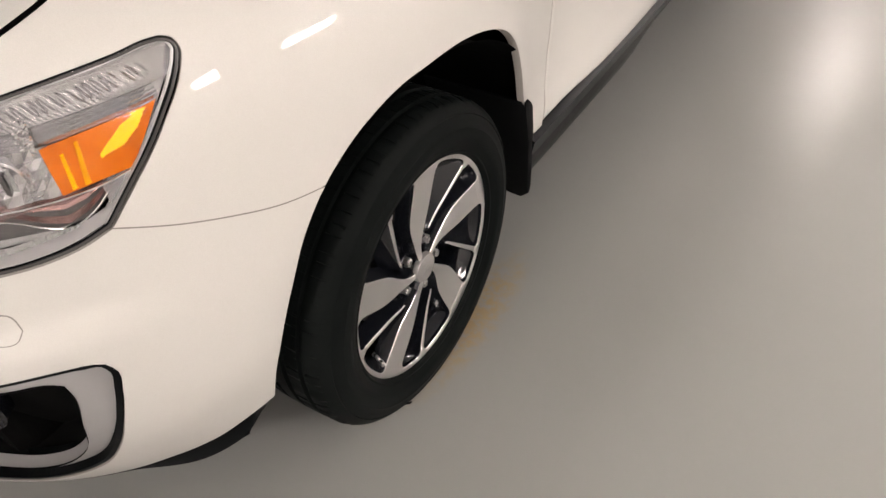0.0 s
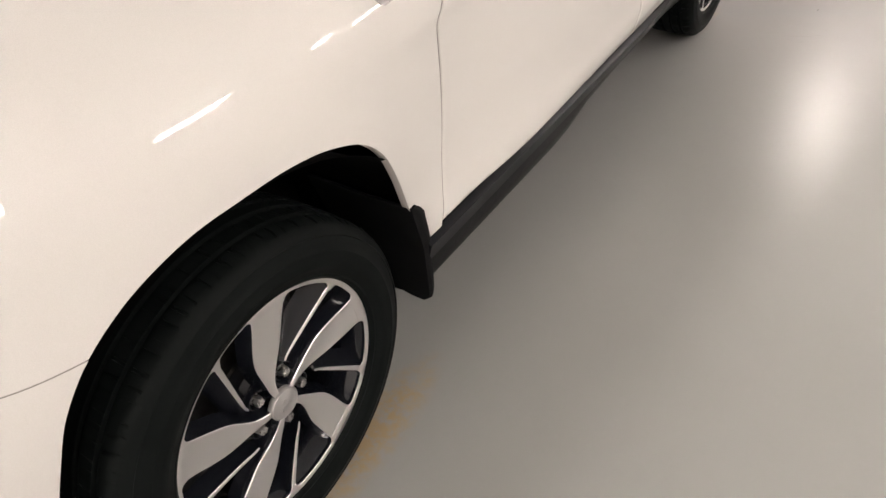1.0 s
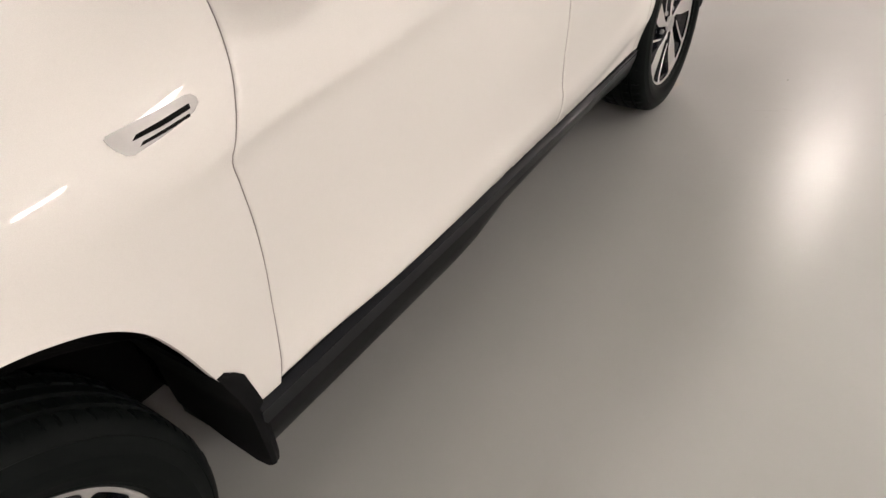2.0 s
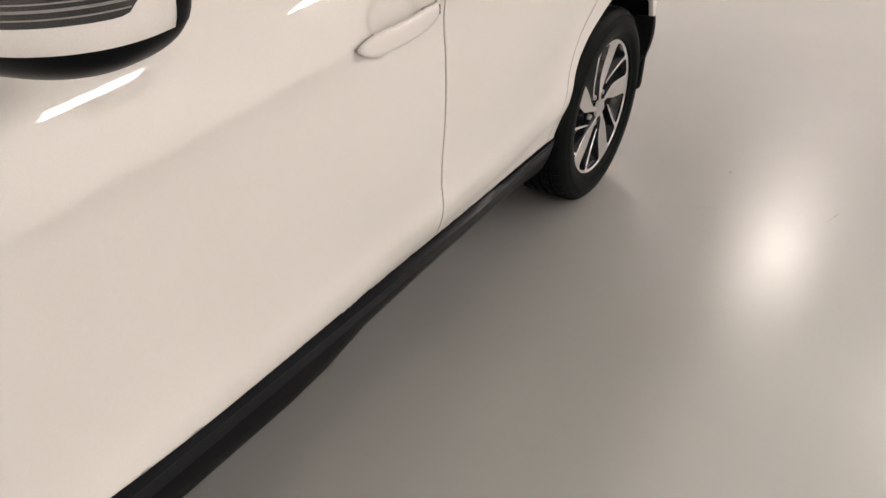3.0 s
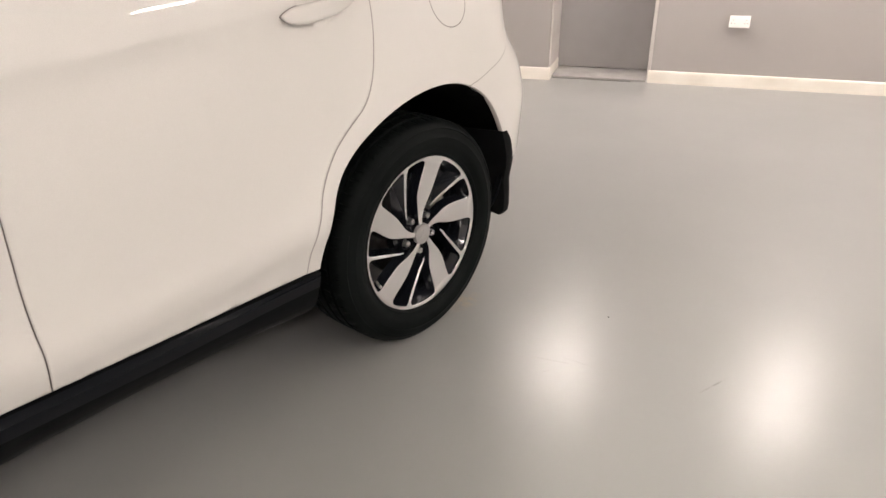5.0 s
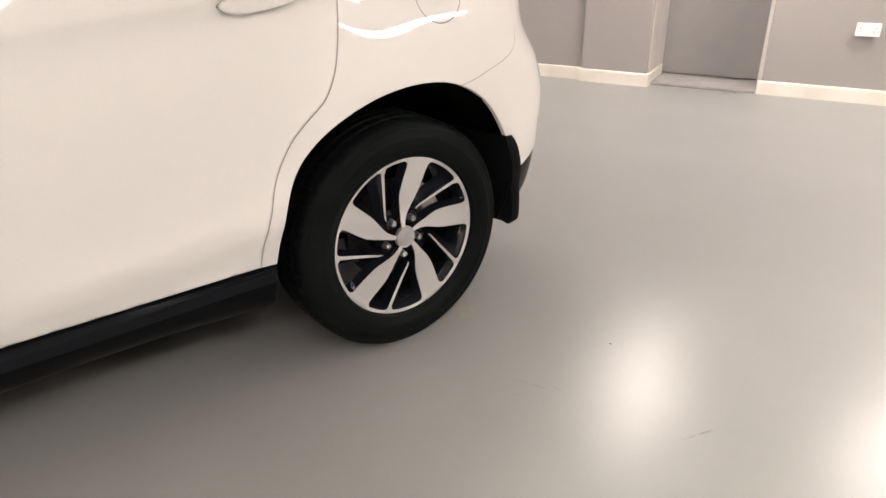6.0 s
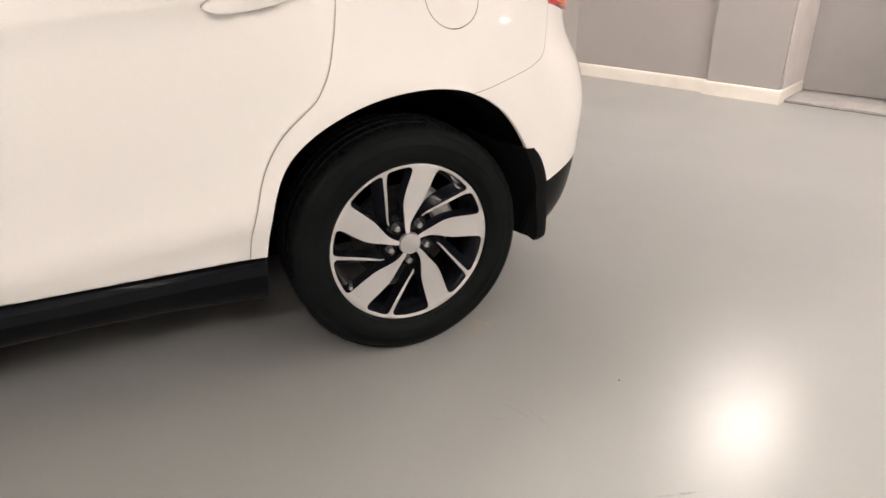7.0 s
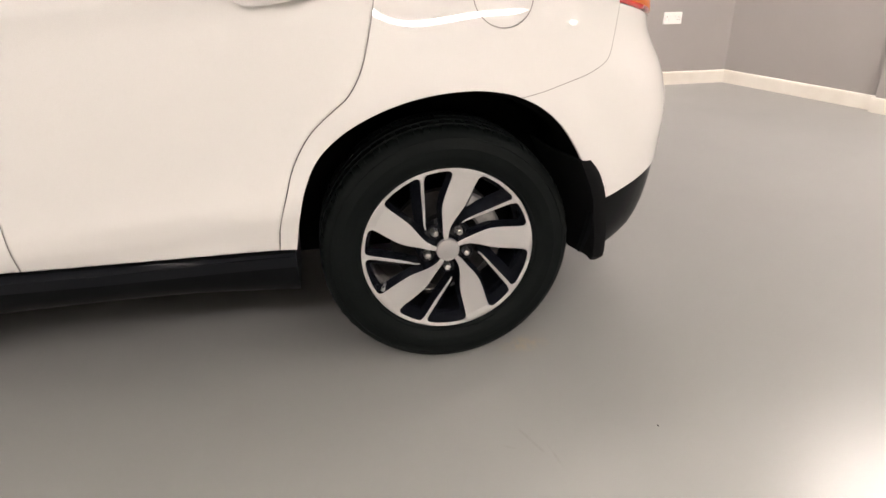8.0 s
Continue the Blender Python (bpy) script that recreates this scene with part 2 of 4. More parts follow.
def spline(knots):
    """A smooth curve through (t, value) knots, flat past both ends."""
    ts, vs = np.array(knots, float).T
    slope = np.gradient(vs, ts)

    def at(t):
        t = np.clip(t, ts[0], ts[-1])
        i = np.clip(np.searchsorted(ts, t) - 1, 0, len(ts) - 2)
        h = ts[i + 1] - ts[i]
        s = (t - ts[i]) / h
        return ((1 + 2 * s) * (1 - s) ** 2 * vs[i] + s * (1 - s) ** 2 * h * slope[i]
                + s * s * (3 - 2 * s) * vs[i + 1] + s * s * (s - 1) * h * slope[i + 1])
    return at


def smooth(a, b, t):
    s = np.clip((t - a) / (b - a), 0, 1)
    return s * s * (3 - 2 * s)


def plan_table():
    front = [(HALF_WIDTH * (1 - s ** 2.6) ** (1 / 2.2), NOSE * s) for s in np.sin(np.linspace(math.pi / 2, 0, 120))]
    rear = [(HALF_WIDTH * (1 - s ** 5.2) ** (1 / 2.5), 2.6 + (TAIL - 2.6) * s) for s in np.sin(np.linspace(0, math.pi / 2, 120))]
    pts = np.array(front + [(HALF_WIDTH, y) for y in np.linspace(0.05, 2.55, 50)] + rear)
    u = np.r_[0, np.cumsum(np.hypot(*np.diff(pts, axis=0).T))]
    u -= u[119]
    d = np.gradient(pts, u, axis=0)
    d /= np.hypot(d[:, 0], d[:, 1])[:, None]
    return u, pts, np.stack([d[:, 1], -d[:, 0]], 1)


PLAN_U, PLAN_XY, PLAN_N = plan_table()
U_FRONT, U_REAR = PLAN_U[0], PLAN_U[-1]
LOW = spline([(-0.5, 0.40), (0.4, 0.40), (0.9, 0.425), (1.4, 0.455), (1.95, 0.485), (2.3, 0.53), (3.4, 0.56)])
WAIST = spline([(-0.5, 0.84), (0.1, 0.83), (0.5, 0.847), (1.0, 0.895), (1.6, 0.962), (2.2, 1.02), (3.4, 1.10)])
SIDE = spline([(-1.0, -0.045), (-0.45, -0.02), (-0.25, -0.011), (-0.14, -0.001), (-0.06, 0.008), (0.02, 0.006), (0.12, -0.0045), (0.25, -0.0105), (0.45, -0.0105), (0.65, -0.0085), (0.80, -0.0055), (0.87, -0.0035), (0.92, -0.0010), (0.965, 0.0034),
               (0.988, 0.0058), (1.0, 0.0063), (1.012, 0.0057), (1.04, 0.0034), (1.08, -0.001), (1.13, -0.0085), (1.2, -0.021), (1.3, -0.043), (1.4, -0.068), (1.6, -0.128), (1.9, -0.24)])
BULGE = spline([(-0.25, 0.0), (-0.157, 0.0), (-0.056, 0.0054), (0.024, 0.0150), (0.125, 0.0242), (0.266, 0.0336), (0.427, 0.0407), (0.589, 0.0427), (0.75, 0.0395), (0.871, 0.0335), (0.972, 0.0295), (1.11, 0.029), (1.9, 0.029)])
WING = spline([(0.25, -0.05), (0.4, -0.016), (0.55, -0.002), (0.7, 0.002), (0.8, -0.001), (0.86, -0.006), (0.89, -0.016), (0.93, -0.038), (1.0, -0.082), (1.06, -0.135), (1.12, -0.21), (1.16, -0.28)])
HAUNCH = spline([(0.25, -0.05), (0.4, -0.010), (0.55, 0.002), (0.68, 0.000), (0.8, -0.006), (0.9, -0.022), (1.0, -0.050), (1.1, -0.092), (1.2, -0.15)])
FACE = spline([(0.20, -0.10), (0.30, -0.055), (0.42, -0.015), (0.55, 0.0), (0.61, 0.004), (0.640, 0.005), (0.660, 0.000), (0.685, -0.010), (0.72, -0.013), (0.78, -0.019), (0.9, -0.06), (1.0, -0.12), (1.1, -0.22)])
BACK = spline([(0.25, -0.075), (0.35, -0.022), (0.45, 0.002), (0.55, 0.011), (0.68, 0.015), (0.78, -0.010), (0.86, -0.05), (1.0, -0.075), (1.2, -0.12)])


def offset(u, z):
    """How far the skin stands out from the plan curve."""
    low, waist = LOW(u), WAIST(u)
    t = (z - low) / (waist - low)
    quarter, wing = smooth(2.25, 2.6, u), smooth(0.62, 0.25, u)
    out = SIDE(t) * (1 - quarter - wing) + HAUNCH(z) * quarter + WING(z) * wing - 0.012 * np.exp(-((u - 0.62) / 0.16) ** 2)
    out = out + BULGE(t) * smooth(0.65, 1.5, u) * (1 - 0.45 * smooth(1.9, 2.4, u)) * smooth(2.8, 2.4, u)
    front, back = smooth(-0.30, -0.62, u), smooth(2.95, 3.28, u)
    out = out * (1 - front) * (1 - back) + FACE(z) * front + BACK(z) * back
    out = out + 0.017 * smooth(0.46, 0.22, u) + 0.010 * smooth(-0.15, -0.45, u)
    for axle in (0.0, 2.67):
        r = np.hypot(u - axle, z - 0.345)
        out = out + 0.010 * np.exp(-((r - 0.44) / 0.075) ** 2) * smooth(0.36, 0.5, z)
    return out


def skin(u, z, inset=0.0):
    """The place on the car's own left-hand skin at plan length u and height z."""
    u, z = np.asarray(u, float), np.asarray(z, float)
    u = u + 0.009 * np.maximum(smooth(-0.26, -0.36, u) * smooth(0.72, 0.78, z), smooth(-0.42, -0.52, u))
    x, y = np.interp(u, PLAN_U, PLAN_XY[:, 0]), np.interp(u, PLAN_U, PLAN_XY[:, 1])
    nx, ny = np.interp(u, PLAN_U, PLAN_N[:, 0]), np.interp(u, PLAN_U, PLAN_N[:, 1])
    o = offset(u, z) - inset
    return np.stack([x + nx * o, y + ny * o, z + 0.010 * smooth(0.48, 0.30, u)], -1)


def normals(u, z, e=0.003):
    n = np.cross(skin(u, z + e) - skin(u, z - e), skin(u - e, z) - skin(u + e, z))
    n /= np.linalg.norm(n, axis=-1)[:, None]
    return n * np.where((n * np.stack([np.interp(u, PLAN_U, PLAN_N[:, 0]), np.interp(u, PLAN_U, PLAN_N[:, 1]), 0 * u], -1)).sum(-1) < 0, -1, 1)[:, None]


def rounded(points, step=0.012):
    """A smooth curve through a few places, in even short steps."""
    p = np.array(points, float)
    d = np.r_[0, np.cumsum(np.hypot(*np.diff(p, axis=0).T))]
    t = np.linspace(0, d[-1], max(2, int(d[-1] / step)))
    slope = np.gradient(p, d, axis=0)
    i = np.clip(np.searchsorted(d, t) - 1, 0, len(d) - 2)
    h = (d[i + 1] - d[i])[:, None]
    s = (t - d[i])[:, None] / h
    return (((1 + 2 * s) * (1 - s) ** 2) * p[i] + s * (1 - s) ** 2 * h * slope[i] + s * s * (3 - 2 * s) * p[i + 1] + s * s * (s - 1) * h * slope[i + 1]).tolist()


def straight(a, b, step=0.02):
    n = max(1, int(math.dist(a, b) / step))
    return [(a[0] + (b[0] - a[0]) * k / n, a[1] + (b[1] - a[1]) * k / n) for k in range(n + 1)]


def outline(*pieces):
    """Runs of places joined to one closed outline, without doubles."""
    flat = [tuple(p) for run in pieces for p in run]
    keep = [p for p, q in zip(flat, flat[-1:] + flat[:-1]) if math.dist(p, q) > 0.0015]
    return keep


def area(poly):
    p = np.array(poly)
    q = np.roll(p, -1, 0)
    return 0.5 * float((p[:, 0] * q[:, 1] - q[:, 0] * p[:, 1]).sum())


def shrunk(poly, d):
    """An outline drawn in by d."""
    p = np.array(poly if area(poly) > 0 else poly[::-1], float)
    t = np.roll(p, -1, 0) - np.roll(p, 1, 0)
    t /= np.maximum(np.hypot(t[:, 0], t[:, 1]), 1e-9)[:, None]
    return [tuple(q) for q in p + d * np.stack([-t[:, 1], t[:, 0]], 1)]


def inside(poly, pts):
    p = np.array(poly)
    q = np.roll(p, -1, 0)
    x, y = pts[:, 0][:, None], pts[:, 1][:, None]
    cross = (p[:, 1] > y) != (q[:, 1] > y)
    at = (q[:, 0] - p[:, 0]) * (y - p[:, 1]) / np.where(q[:, 1] == p[:, 1], 1e-12, q[:, 1] - p[:, 1]) + p[:, 0]
    return (cross & (x < at)).sum(1) % 2 == 1


def panel(name, poly, mats, parent, label="", holes=(), gap=0.0022, du=0.035, dz=0.014, depth=0.016, inset=0.0, side=1, roll=0.0016, bulge=None):
    """A pressed panel of the car's skin: its outline in plan length and height, with rolled, turned-in edges."""
    loops = [shrunk(poly, gap)] + [shrunk(h, -gap) for h in holes]
    rim = [p for loop in loops for p in loop]
    edges, start = [], 0
    for loop in loops:
        edges += [(start + i, start + (i + 1) % len(loop)) for i in range(len(loop))]
        start += len(loop)
    arr = np.array(rim)
    u0, z0, u1, z1 = *arr.min(0), *arr.max(0)
    gu, gz = np.meshgrid(np.arange(u0 + du / 2, u1, du), np.arange(z0 + dz / 2, z1, dz))
    grid = np.stack([gu.ravel(), gz.ravel()], 1)
    ok = inside(loops[0], grid)
    for h in loops[1:]:
        ok &= ~inside(h, grid)
    grid = grid[ok]
    near = np.ones(len(grid), bool)
    for k in range(0, len(grid), 400):
        block = grid[k:k + 400]
        near[k:k + 400] = np.sqrt(((block[:, None] - arr[None]) ** 2).sum(-1)).min(1) > 0.007
    band = [p for loop, sign in zip(loops, [1] + [-1] * len(holes)) for p in shrunk(loop, 0.004 * sign)]
    grid = np.r_[np.array(band), grid[near]]
    from_cdt = mathutils_geometry.delaunay_2d_cdt([Vector(p) for p in np.r_[arr, grid]], edges, [], 0, 1e-6)
    verts, tris, origin = np.array([tuple(v) for v in from_cdt[0]]), from_cdt[2], from_cdt[3]
    mid = np.array([verts[list(t)].mean(0) for t in tris])
    ok = inside(loops[0], mid)
    for h in loops[1:]:
        ok &= ~inside(h, mid)
    tris = [tuple(t) for t, k in zip(tris, ok) if k]
    on_rim = np.array([any(o < len(rim) for o in os) for os in origin])
    n = normals(verts[:, 0], verts[:, 1])
    p = skin(verts[:, 0], verts[:, 1], inset) - n * (roll * on_rim)[:, None]
    if bulge:
        p = p + n * bulge(verts[:, 0], verts[:, 1])[:, None]
    tri = np.array(tris)
    a, b, c = p[tri[:, 0]], p[tri[:, 1]], p[tri[:, 2]]
    flip = (np.cross(b - a, c - a) * n[tri[:, 0]]).sum(1) < 0
    tri[flip] = tri[flip][:, ::-1]
    seen = {}
    for t in tri.tolist():
        for i in range(3):
            seen[(t[i], t[(i + 1) % 3])] = True
    border = [(i, j) for i, j in seen if (j, i) not in seen]
    ids = sorted({i for e in border for i in e})
    low = {v: len(p) + k for k, v in enumerate(ids)}
    allp = np.r_[p, p[ids] - n[ids] * depth]
    alln = np.r_[n, n[ids]]
    faces = tri.tolist() + [[j, i, low[i], low[j]] for i, j in border]
    if side < 0:
        allp, alln = allp * (-1, 1, 1), alln * (-1, 1, 1)
        faces = [f[::-1] for f in faces]
    me = bpy.data.meshes.new(name)
    me.from_pydata(allp.tolist(), [], faces)
    ob = finish(name, me, mats, parent, label)
    for f in list(me.polygons)[len(tri):]:
        f.material_index = len(me.materials) - 1
    if not bulge:
        me.polygons.foreach_set("use_smooth", [k < len(tri) for k in range(len(faces))])
        me.normals_split_custom_set_from_vertices(alln.tolist())
    return ob


# ---- seams and edges of the body, in plan length and height ----
FRONT_ARCH = rounded([(-0.392, 0.335), (-0.378, 0.424), (-0.359, 0.49), (-0.323, 0.583), (-0.285, 0.661), (-0.238, 0.714), (-0.187, 0.747), (-0.08, 0.779), (0.022, 0.780), (0.108, 0.776),
                      (0.2, 0.757), (0.265, 0.728), (0.321, 0.675), (0.359, 0.603), (0.390, 0.522), (0.418, 0.45), (0.447, 0.377)])
REAR_ARCH = rounded([(2.272, 0.385), (2.288, 0.48), (2.31, 0.565), (2.343, 0.63), (2.402, 0.687), (2.473, 0.728), (2.55, 0.756), (2.653, 0.774), (2.751, 0.775),
                     (2.823, 0.763), (2.897, 0.731), (2.958, 0.68), (2.999, 0.622), (3.03, 0.565), (3.06, 0.50), (3.08, 0.455)])
SEAM_F = rounded([(0.518, 0.398), (0.538, 0.455), (0.556, 0.559), (0.562, 0.707), (0.554, 0.79), (0.549, 0.835), (0.566, 0.865), (0.588, 0.905), (0.607, 0.945), (0.624, 1.0), (0.632, 1.045)])
SEAM_B = rounded([(1.618, 0.390), (1.6165, 0.440), (1.6155, 0.485), (1.6115, 0.54), (1.609, 0.60), (1.6085, 0.68), (1.609, 0.76), (1.609, 0.84), (1.6085, 0.90), (1.608, 0.95), (1.613, 1.03), (1.619, 1.112)])
SEAM_R = rounded([(2.229, 0.388), (2.236, 0.45), (2.257, 0.531), (2.289, 0.627), (2.334, 0.698), (2.391, 0.750), (2.421, 0.775), (2.450, 0.817), (2.484, 0.918), (2.500, 0.99), (2.508, 1.174)])
BUMPER_LINE = rounded([(-0.238, 0.714), (-0.31, 0.726), (-0.384, 0.745), (-0.45, 0.764), (-0.511, 0.784)])
LAMP_BASE = rounded([(-0.511, 0.784), (-0.548, 0.770), (-0.595, 0.761), (-0.646, 0.759), (-0.75, 0.768), (-0.84, 0.80)], 0.005)
LAMP_SIDE = rounded([(-0.511, 0.784), (-0.465, 0.833), (-0.436, 0.863), (-0.405, 0.896), (-0.383, 0.918), (-0.369, 0.935), (-0.3625, 0.948), (-0.365, 0.957), (-0.375, 0.9625), (-0.392, 0.9635), (-0.432, 0.9585), (-0.499, 0.950), (-0.566, 0.941), (-0.68, 0.925), (-0.80, 0.905)], 0.005)
HOOD_LINE = rounded([(0.632, 1.045), (0.61, 1.08), (0.52, 1.104), (0.3, 1.112), (0.0, 1.108), (-0.2, 1.09), (-0.35, 1.058), (-0.42, 1.034), (-0.481, 1.011), (-0.542, 0.990), (-0.66, 0.955), (-0.80, 0.912)])
TAIL_LINE = rounded([(2.852, 0.7545), (2.892, 0.7625), (2.972, 0.784), (3.05, 0.808), (3.096, 0.832), (3.128, 0.885), (3.16, 0.960)])
BELT = rounded([(0.632, 1.045), (1.07, 1.070), (1.65, 1.112), (2.513, 1.174), (3.1, 1.20)], 0.03)
FOG = rounded([(-0.611, 0.602), (-0.589, 0.594), (-0.581, 0.577), (-0.589, 0.528), (-0.605, 0.474), (-0.638, 0.39), (-0.685, 0.319), (-0.75, 0.276), (-0.83, 0.243), (-0.90, 0.245), (-0.96, 0.31), (-0.98, 0.45), (-0.93, 0.57), (-0.84, 0.600), (-0.715, 0.603), (-0.646, 0.604), (-0.611, 0.602)])


def between(curve, a, b):
    """The stretch of a curve whose first coordinate lies from a to b."""
    return [p for p in curve if a <= p[0] <= b]


def arch_split(curve, u):
    k = min(range(len(curve)), key=lambda i: abs(curve[i][0] - u))
    return curve[:k + 1], curve[k:]


# ---- the room ----
WALL_AT = Vector((-2.497, 5.604, 0.0))
ALONG = Vector((math.cos(radians(WALL_TURN)), math.sin(radians(WALL_TURN)), 0))
BEHIND = Vector((-ALONG.y, ALONG.x, 0))


def wall_place(s, d=0.0, z=0.0):
    """A place on the far wall: s metres along it from the corner, d metres behind its face."""
    return WALL_AT + ALONG * s + BEHIND * d + Vector((0, 0, z))


def wall_block(name, s0, s1, d0, d1, z0, z1, mat, parent=None, kind="structure", label="", bevel=0.0):
    bm = box((s1 - s0, d1 - d0, z1 - z0), (0, 0, 0), bevel)
    ob = part(name, bm, mat, parent, label)
    ob.matrix_basis = Matrix.Translation(wall_place((s0 + s1) / 2, (d0 + d1) / 2, (z0 + z1) / 2)) @ Matrix.Rotation(radians(WALL_TURN), 4, "Z")
    if not parent:
        tagged(ob, kind=kind)
    return ob


floor = part("floor", box((12.5, 16.0, 0.2), (1.2, 1.9, -0.1)), floor_paint, None, "worn grey painted concrete floor with soft reflections")
tagged(floor, category="floor", kind="structure")
ceiling = part("ceiling", box((12.5, 16.0, 0.15), (1.2, 1.9, CEILING + 0.075)), ceiling_paint, None, "white painted flat ceiling")
tagged(ceiling, category="ceiling", kind="structure")

S_PIL0, S_PIL1, S_END = 1.159, 1.683, 8.6
S_DOOR0, S_DOOR1, D_DOOR = 1.683, 2.495, 0.43
D_WEST, D_PILLAR, D_EAST = -0.040, -0.090, 0.030
tagged(wall_block("wall_north", -0.4, S_PIL0 + 0.02, D_WEST, 0.7, 0.0, CEILING, wall_paint, label="warm grey painted plaster wall"), category="wall")
tagged(wall_block("wall_north_east", S_DOOR1, S_END, D_EAST, 0.7, 0.0, CEILING, wall_paint, label="warm grey painted plaster wall with a socket"), category="wall")
tagged(wall_block("wall_pillar", S_PIL0, S_PIL1, D_PILLAR, 0.7, 0.0, CEILING, wall_paint, label="grey painted pillar standing proud of the wall", bevel=0.004), category="pillar")
tagged(wall_block("wall_recess", S_DOOR0 - 0.05, S_DOOR1 + 0.05, D_DOOR + 0.06, 0.72, 0.0, CEILING, wall_paint, label="grey wall behind the recessed door"), category="wall")
tagged(wall_block("wall_lintel", S_DOOR0, S_DOOR1, D_EAST, D_DOOR + 0.06, 2.08, CEILING, wall_paint, label="grey painted lintel over the recess"), category="wall")
tagged(part("wall_west", box((0.2, 9.7, CEILING), (-2.60, 0.92, CEILING / 2)), wall_paint, None, "warm grey painted plaster wall with a socket"), category="wall", kind="structure")
# unseen walls close the room; their white is chosen to bounce light
tagged(part("wall_east", box((0.2, 16.0, CEILING), (6.2, 1.9, CEILING / 2)), ceiling_paint, None, "unseen white wall, added to close the room and bounce light"), category="wall", kind="structure")
tagged(part("wall_south", box((12.5, 0.2, CEILING), (1.2, -4.0, CEILING / 2)), ceiling_paint, None, "unseen white wall, added to close the room and bounce light"), category="wall", kind="structure")

door = wall_block("door_1", S_DOOR0 + 0.004, S_DOOR1 - 0.03, D_DOOR, D_DOOR + 0.045, 0.026, 2.07, door_paint, label="closed flush grey door set back in a recess", bevel=0.003)
tagged(door, category="door")
jamb = wall_block("door_jamb", S_DOOR1 - 0.028, S_DOOR1 - 0.002, D_EAST, D_DOOR + 0.05, 0.0, 2.08, jamb_paint, label="pale grey painted door jamb", bevel=0.003)
tagged(jamb, category="door jamb")
# thin panel added so the pillar's side face is paler than its front
lining = wall_block("pillar_side_panel", S_DOOR0, S_DOOR0 + 0.012, D_PILLAR + 0.03, D_DOOR + 0.05, 0.10, 2.08, jamb_paint, label="thin pale grey panel on the recess side of the pillar", bevel=0.002)
tagged(lining, category="door lining")
sill_stone = wall_block("door_threshold", S_DOOR0 + 0.004, S_DOOR1 - 0.03, 0.012, D_DOOR + 0.055, 0.0, 0.018, stone, label="worn grey threshold slab with a cracked joint", bevel=0.004)
tagged(sill_stone, category="threshold")
crack = bmesh.new()
for k in range(14):
    s = S_DOOR0 + 0.03 + k * 0.047
    box((0.047, 0.006 + 0.006 * random.random(), 0.0012), (s - S_DOOR0, random.uniform(-0.004, 0.004), 0), into=crack)
ob = part("joint", crack, dark_slot, None, "dark broken joint along the threshold")
ob.matrix_basis = Matrix.Translation(wall_place(S_DOOR0, 0.008, 0.0012)) @ Matrix.Rotation(radians(WALL_TURN), 4, "Z")
tagged(ob, category="joint", kind="structure")


def skirting(name, a, b, out, height=0.098, thick=0.018):
    """A skirting board from a to b with a rounded top; out points into the room."""
    bm = bmesh.new()
    prof = [(0.0, 0.0), (thick, 0.0), (thick, height - 0.012), (thick * 0.8, height - 0.003), (thick * 0.4, height), (0.0, height)]
    ends = [[bm.verts.new(Vector(p) + Vector(out) * x + Vector((0, 0, z))) for x, z in prof] for p in (a, b)]
    n = len(prof)
    for i in range(n):
        bm.faces.new((ends[0][i], ends[1][i], ends[1][(i + 1) % n], ends[0][(i + 1) % n]))
    bm.faces.new(ends[0])
    bm.faces.new(ends[1][::-1])
    return tagged(part(name, bm, skirting_paint, None, "scuffed off-white skirting board along the wall"), category="skirting", kind="structure")


FRONTWARD = -BEHIND
skirting("baseboard", wall_place(-0.02, D_WEST), wall_place(S_PIL0, D_WEST), FRONTWARD)
skirting("baseboard", wall_place(S_PIL0 - 0.018, D_PILLAR), wall_place(S_PIL1 + 0.018, D_PILLAR), FRONTWARD)
skirting("baseboard", wall_place(S_PIL1, D_PILLAR), wall_place(S_PIL1, D_DOOR - 0.01), ALONG)
skirting("baseboard", wall_place(S_PIL0, D_WEST - 0.018), wall_place(S_PIL0, D_PILLAR), -ALONG)
skirting("baseboard", wall_place(S_DOOR1 - 0.02, D_EAST), wall_place(5.05, D_EAST), FRONTWARD)
skirting("baseboard", wall_place(5.054, D_EAST), wall_place(S_END, D_EAST), FRONTWARD)
skirting("baseboard", Vector((-2.5, -3.9, 0)), Vector((-2.5, 5.585, 0)), Vector((1, 0, 0)))
skirting("baseboard", Vector((6.1, -3.9, 0)), Vector((6.1, 9.0, 0)), Vector((-1, 0, 0)))
skirting("baseboard", Vector((-2.4, -3.9, 0)), Vector((6.1, -3.9, 0)), Vector((0, 1, 0)))


def socket(pose_m):
    """A double wall socket: plate, two rocker switches, six pin slots; it faces local -y."""
    plate = part("wall_socket", box((0.146, 0.010, 0.086), (0, -0.005, 0), 0.003), white_plastic, None, "white plastic double power socket on the wall")
    tagged(plate, category="socket", group="sockets on the walls")
    for x in (-0.024, 0.024):
        part("switch", box((0.014, 0.006, 0.022), (x, -0.0115, 0.018), 0.0015), white_plastic, plate)
    for x in (-0.047, 0.047):
        for dx, dz, sx, sz in ((0, 0.012, 0.004, 0.008), (-0.011, -0.010, 0.0065, 0.004), (0.011, -0.010, 0.0065, 0.004)):
            part("pin_slot", box((sx, 0.002, sz), (x + dx, -0.0105, dz - 0.002)), dark_slot, plate)
    for x in (-0.062, 0.062):
        part("screw", box((0.005, 0.002, 0.005), (x, -0.0105, 0.0), 0.001), steel, plate)
    plate.matrix_basis = pose_m
    return plate


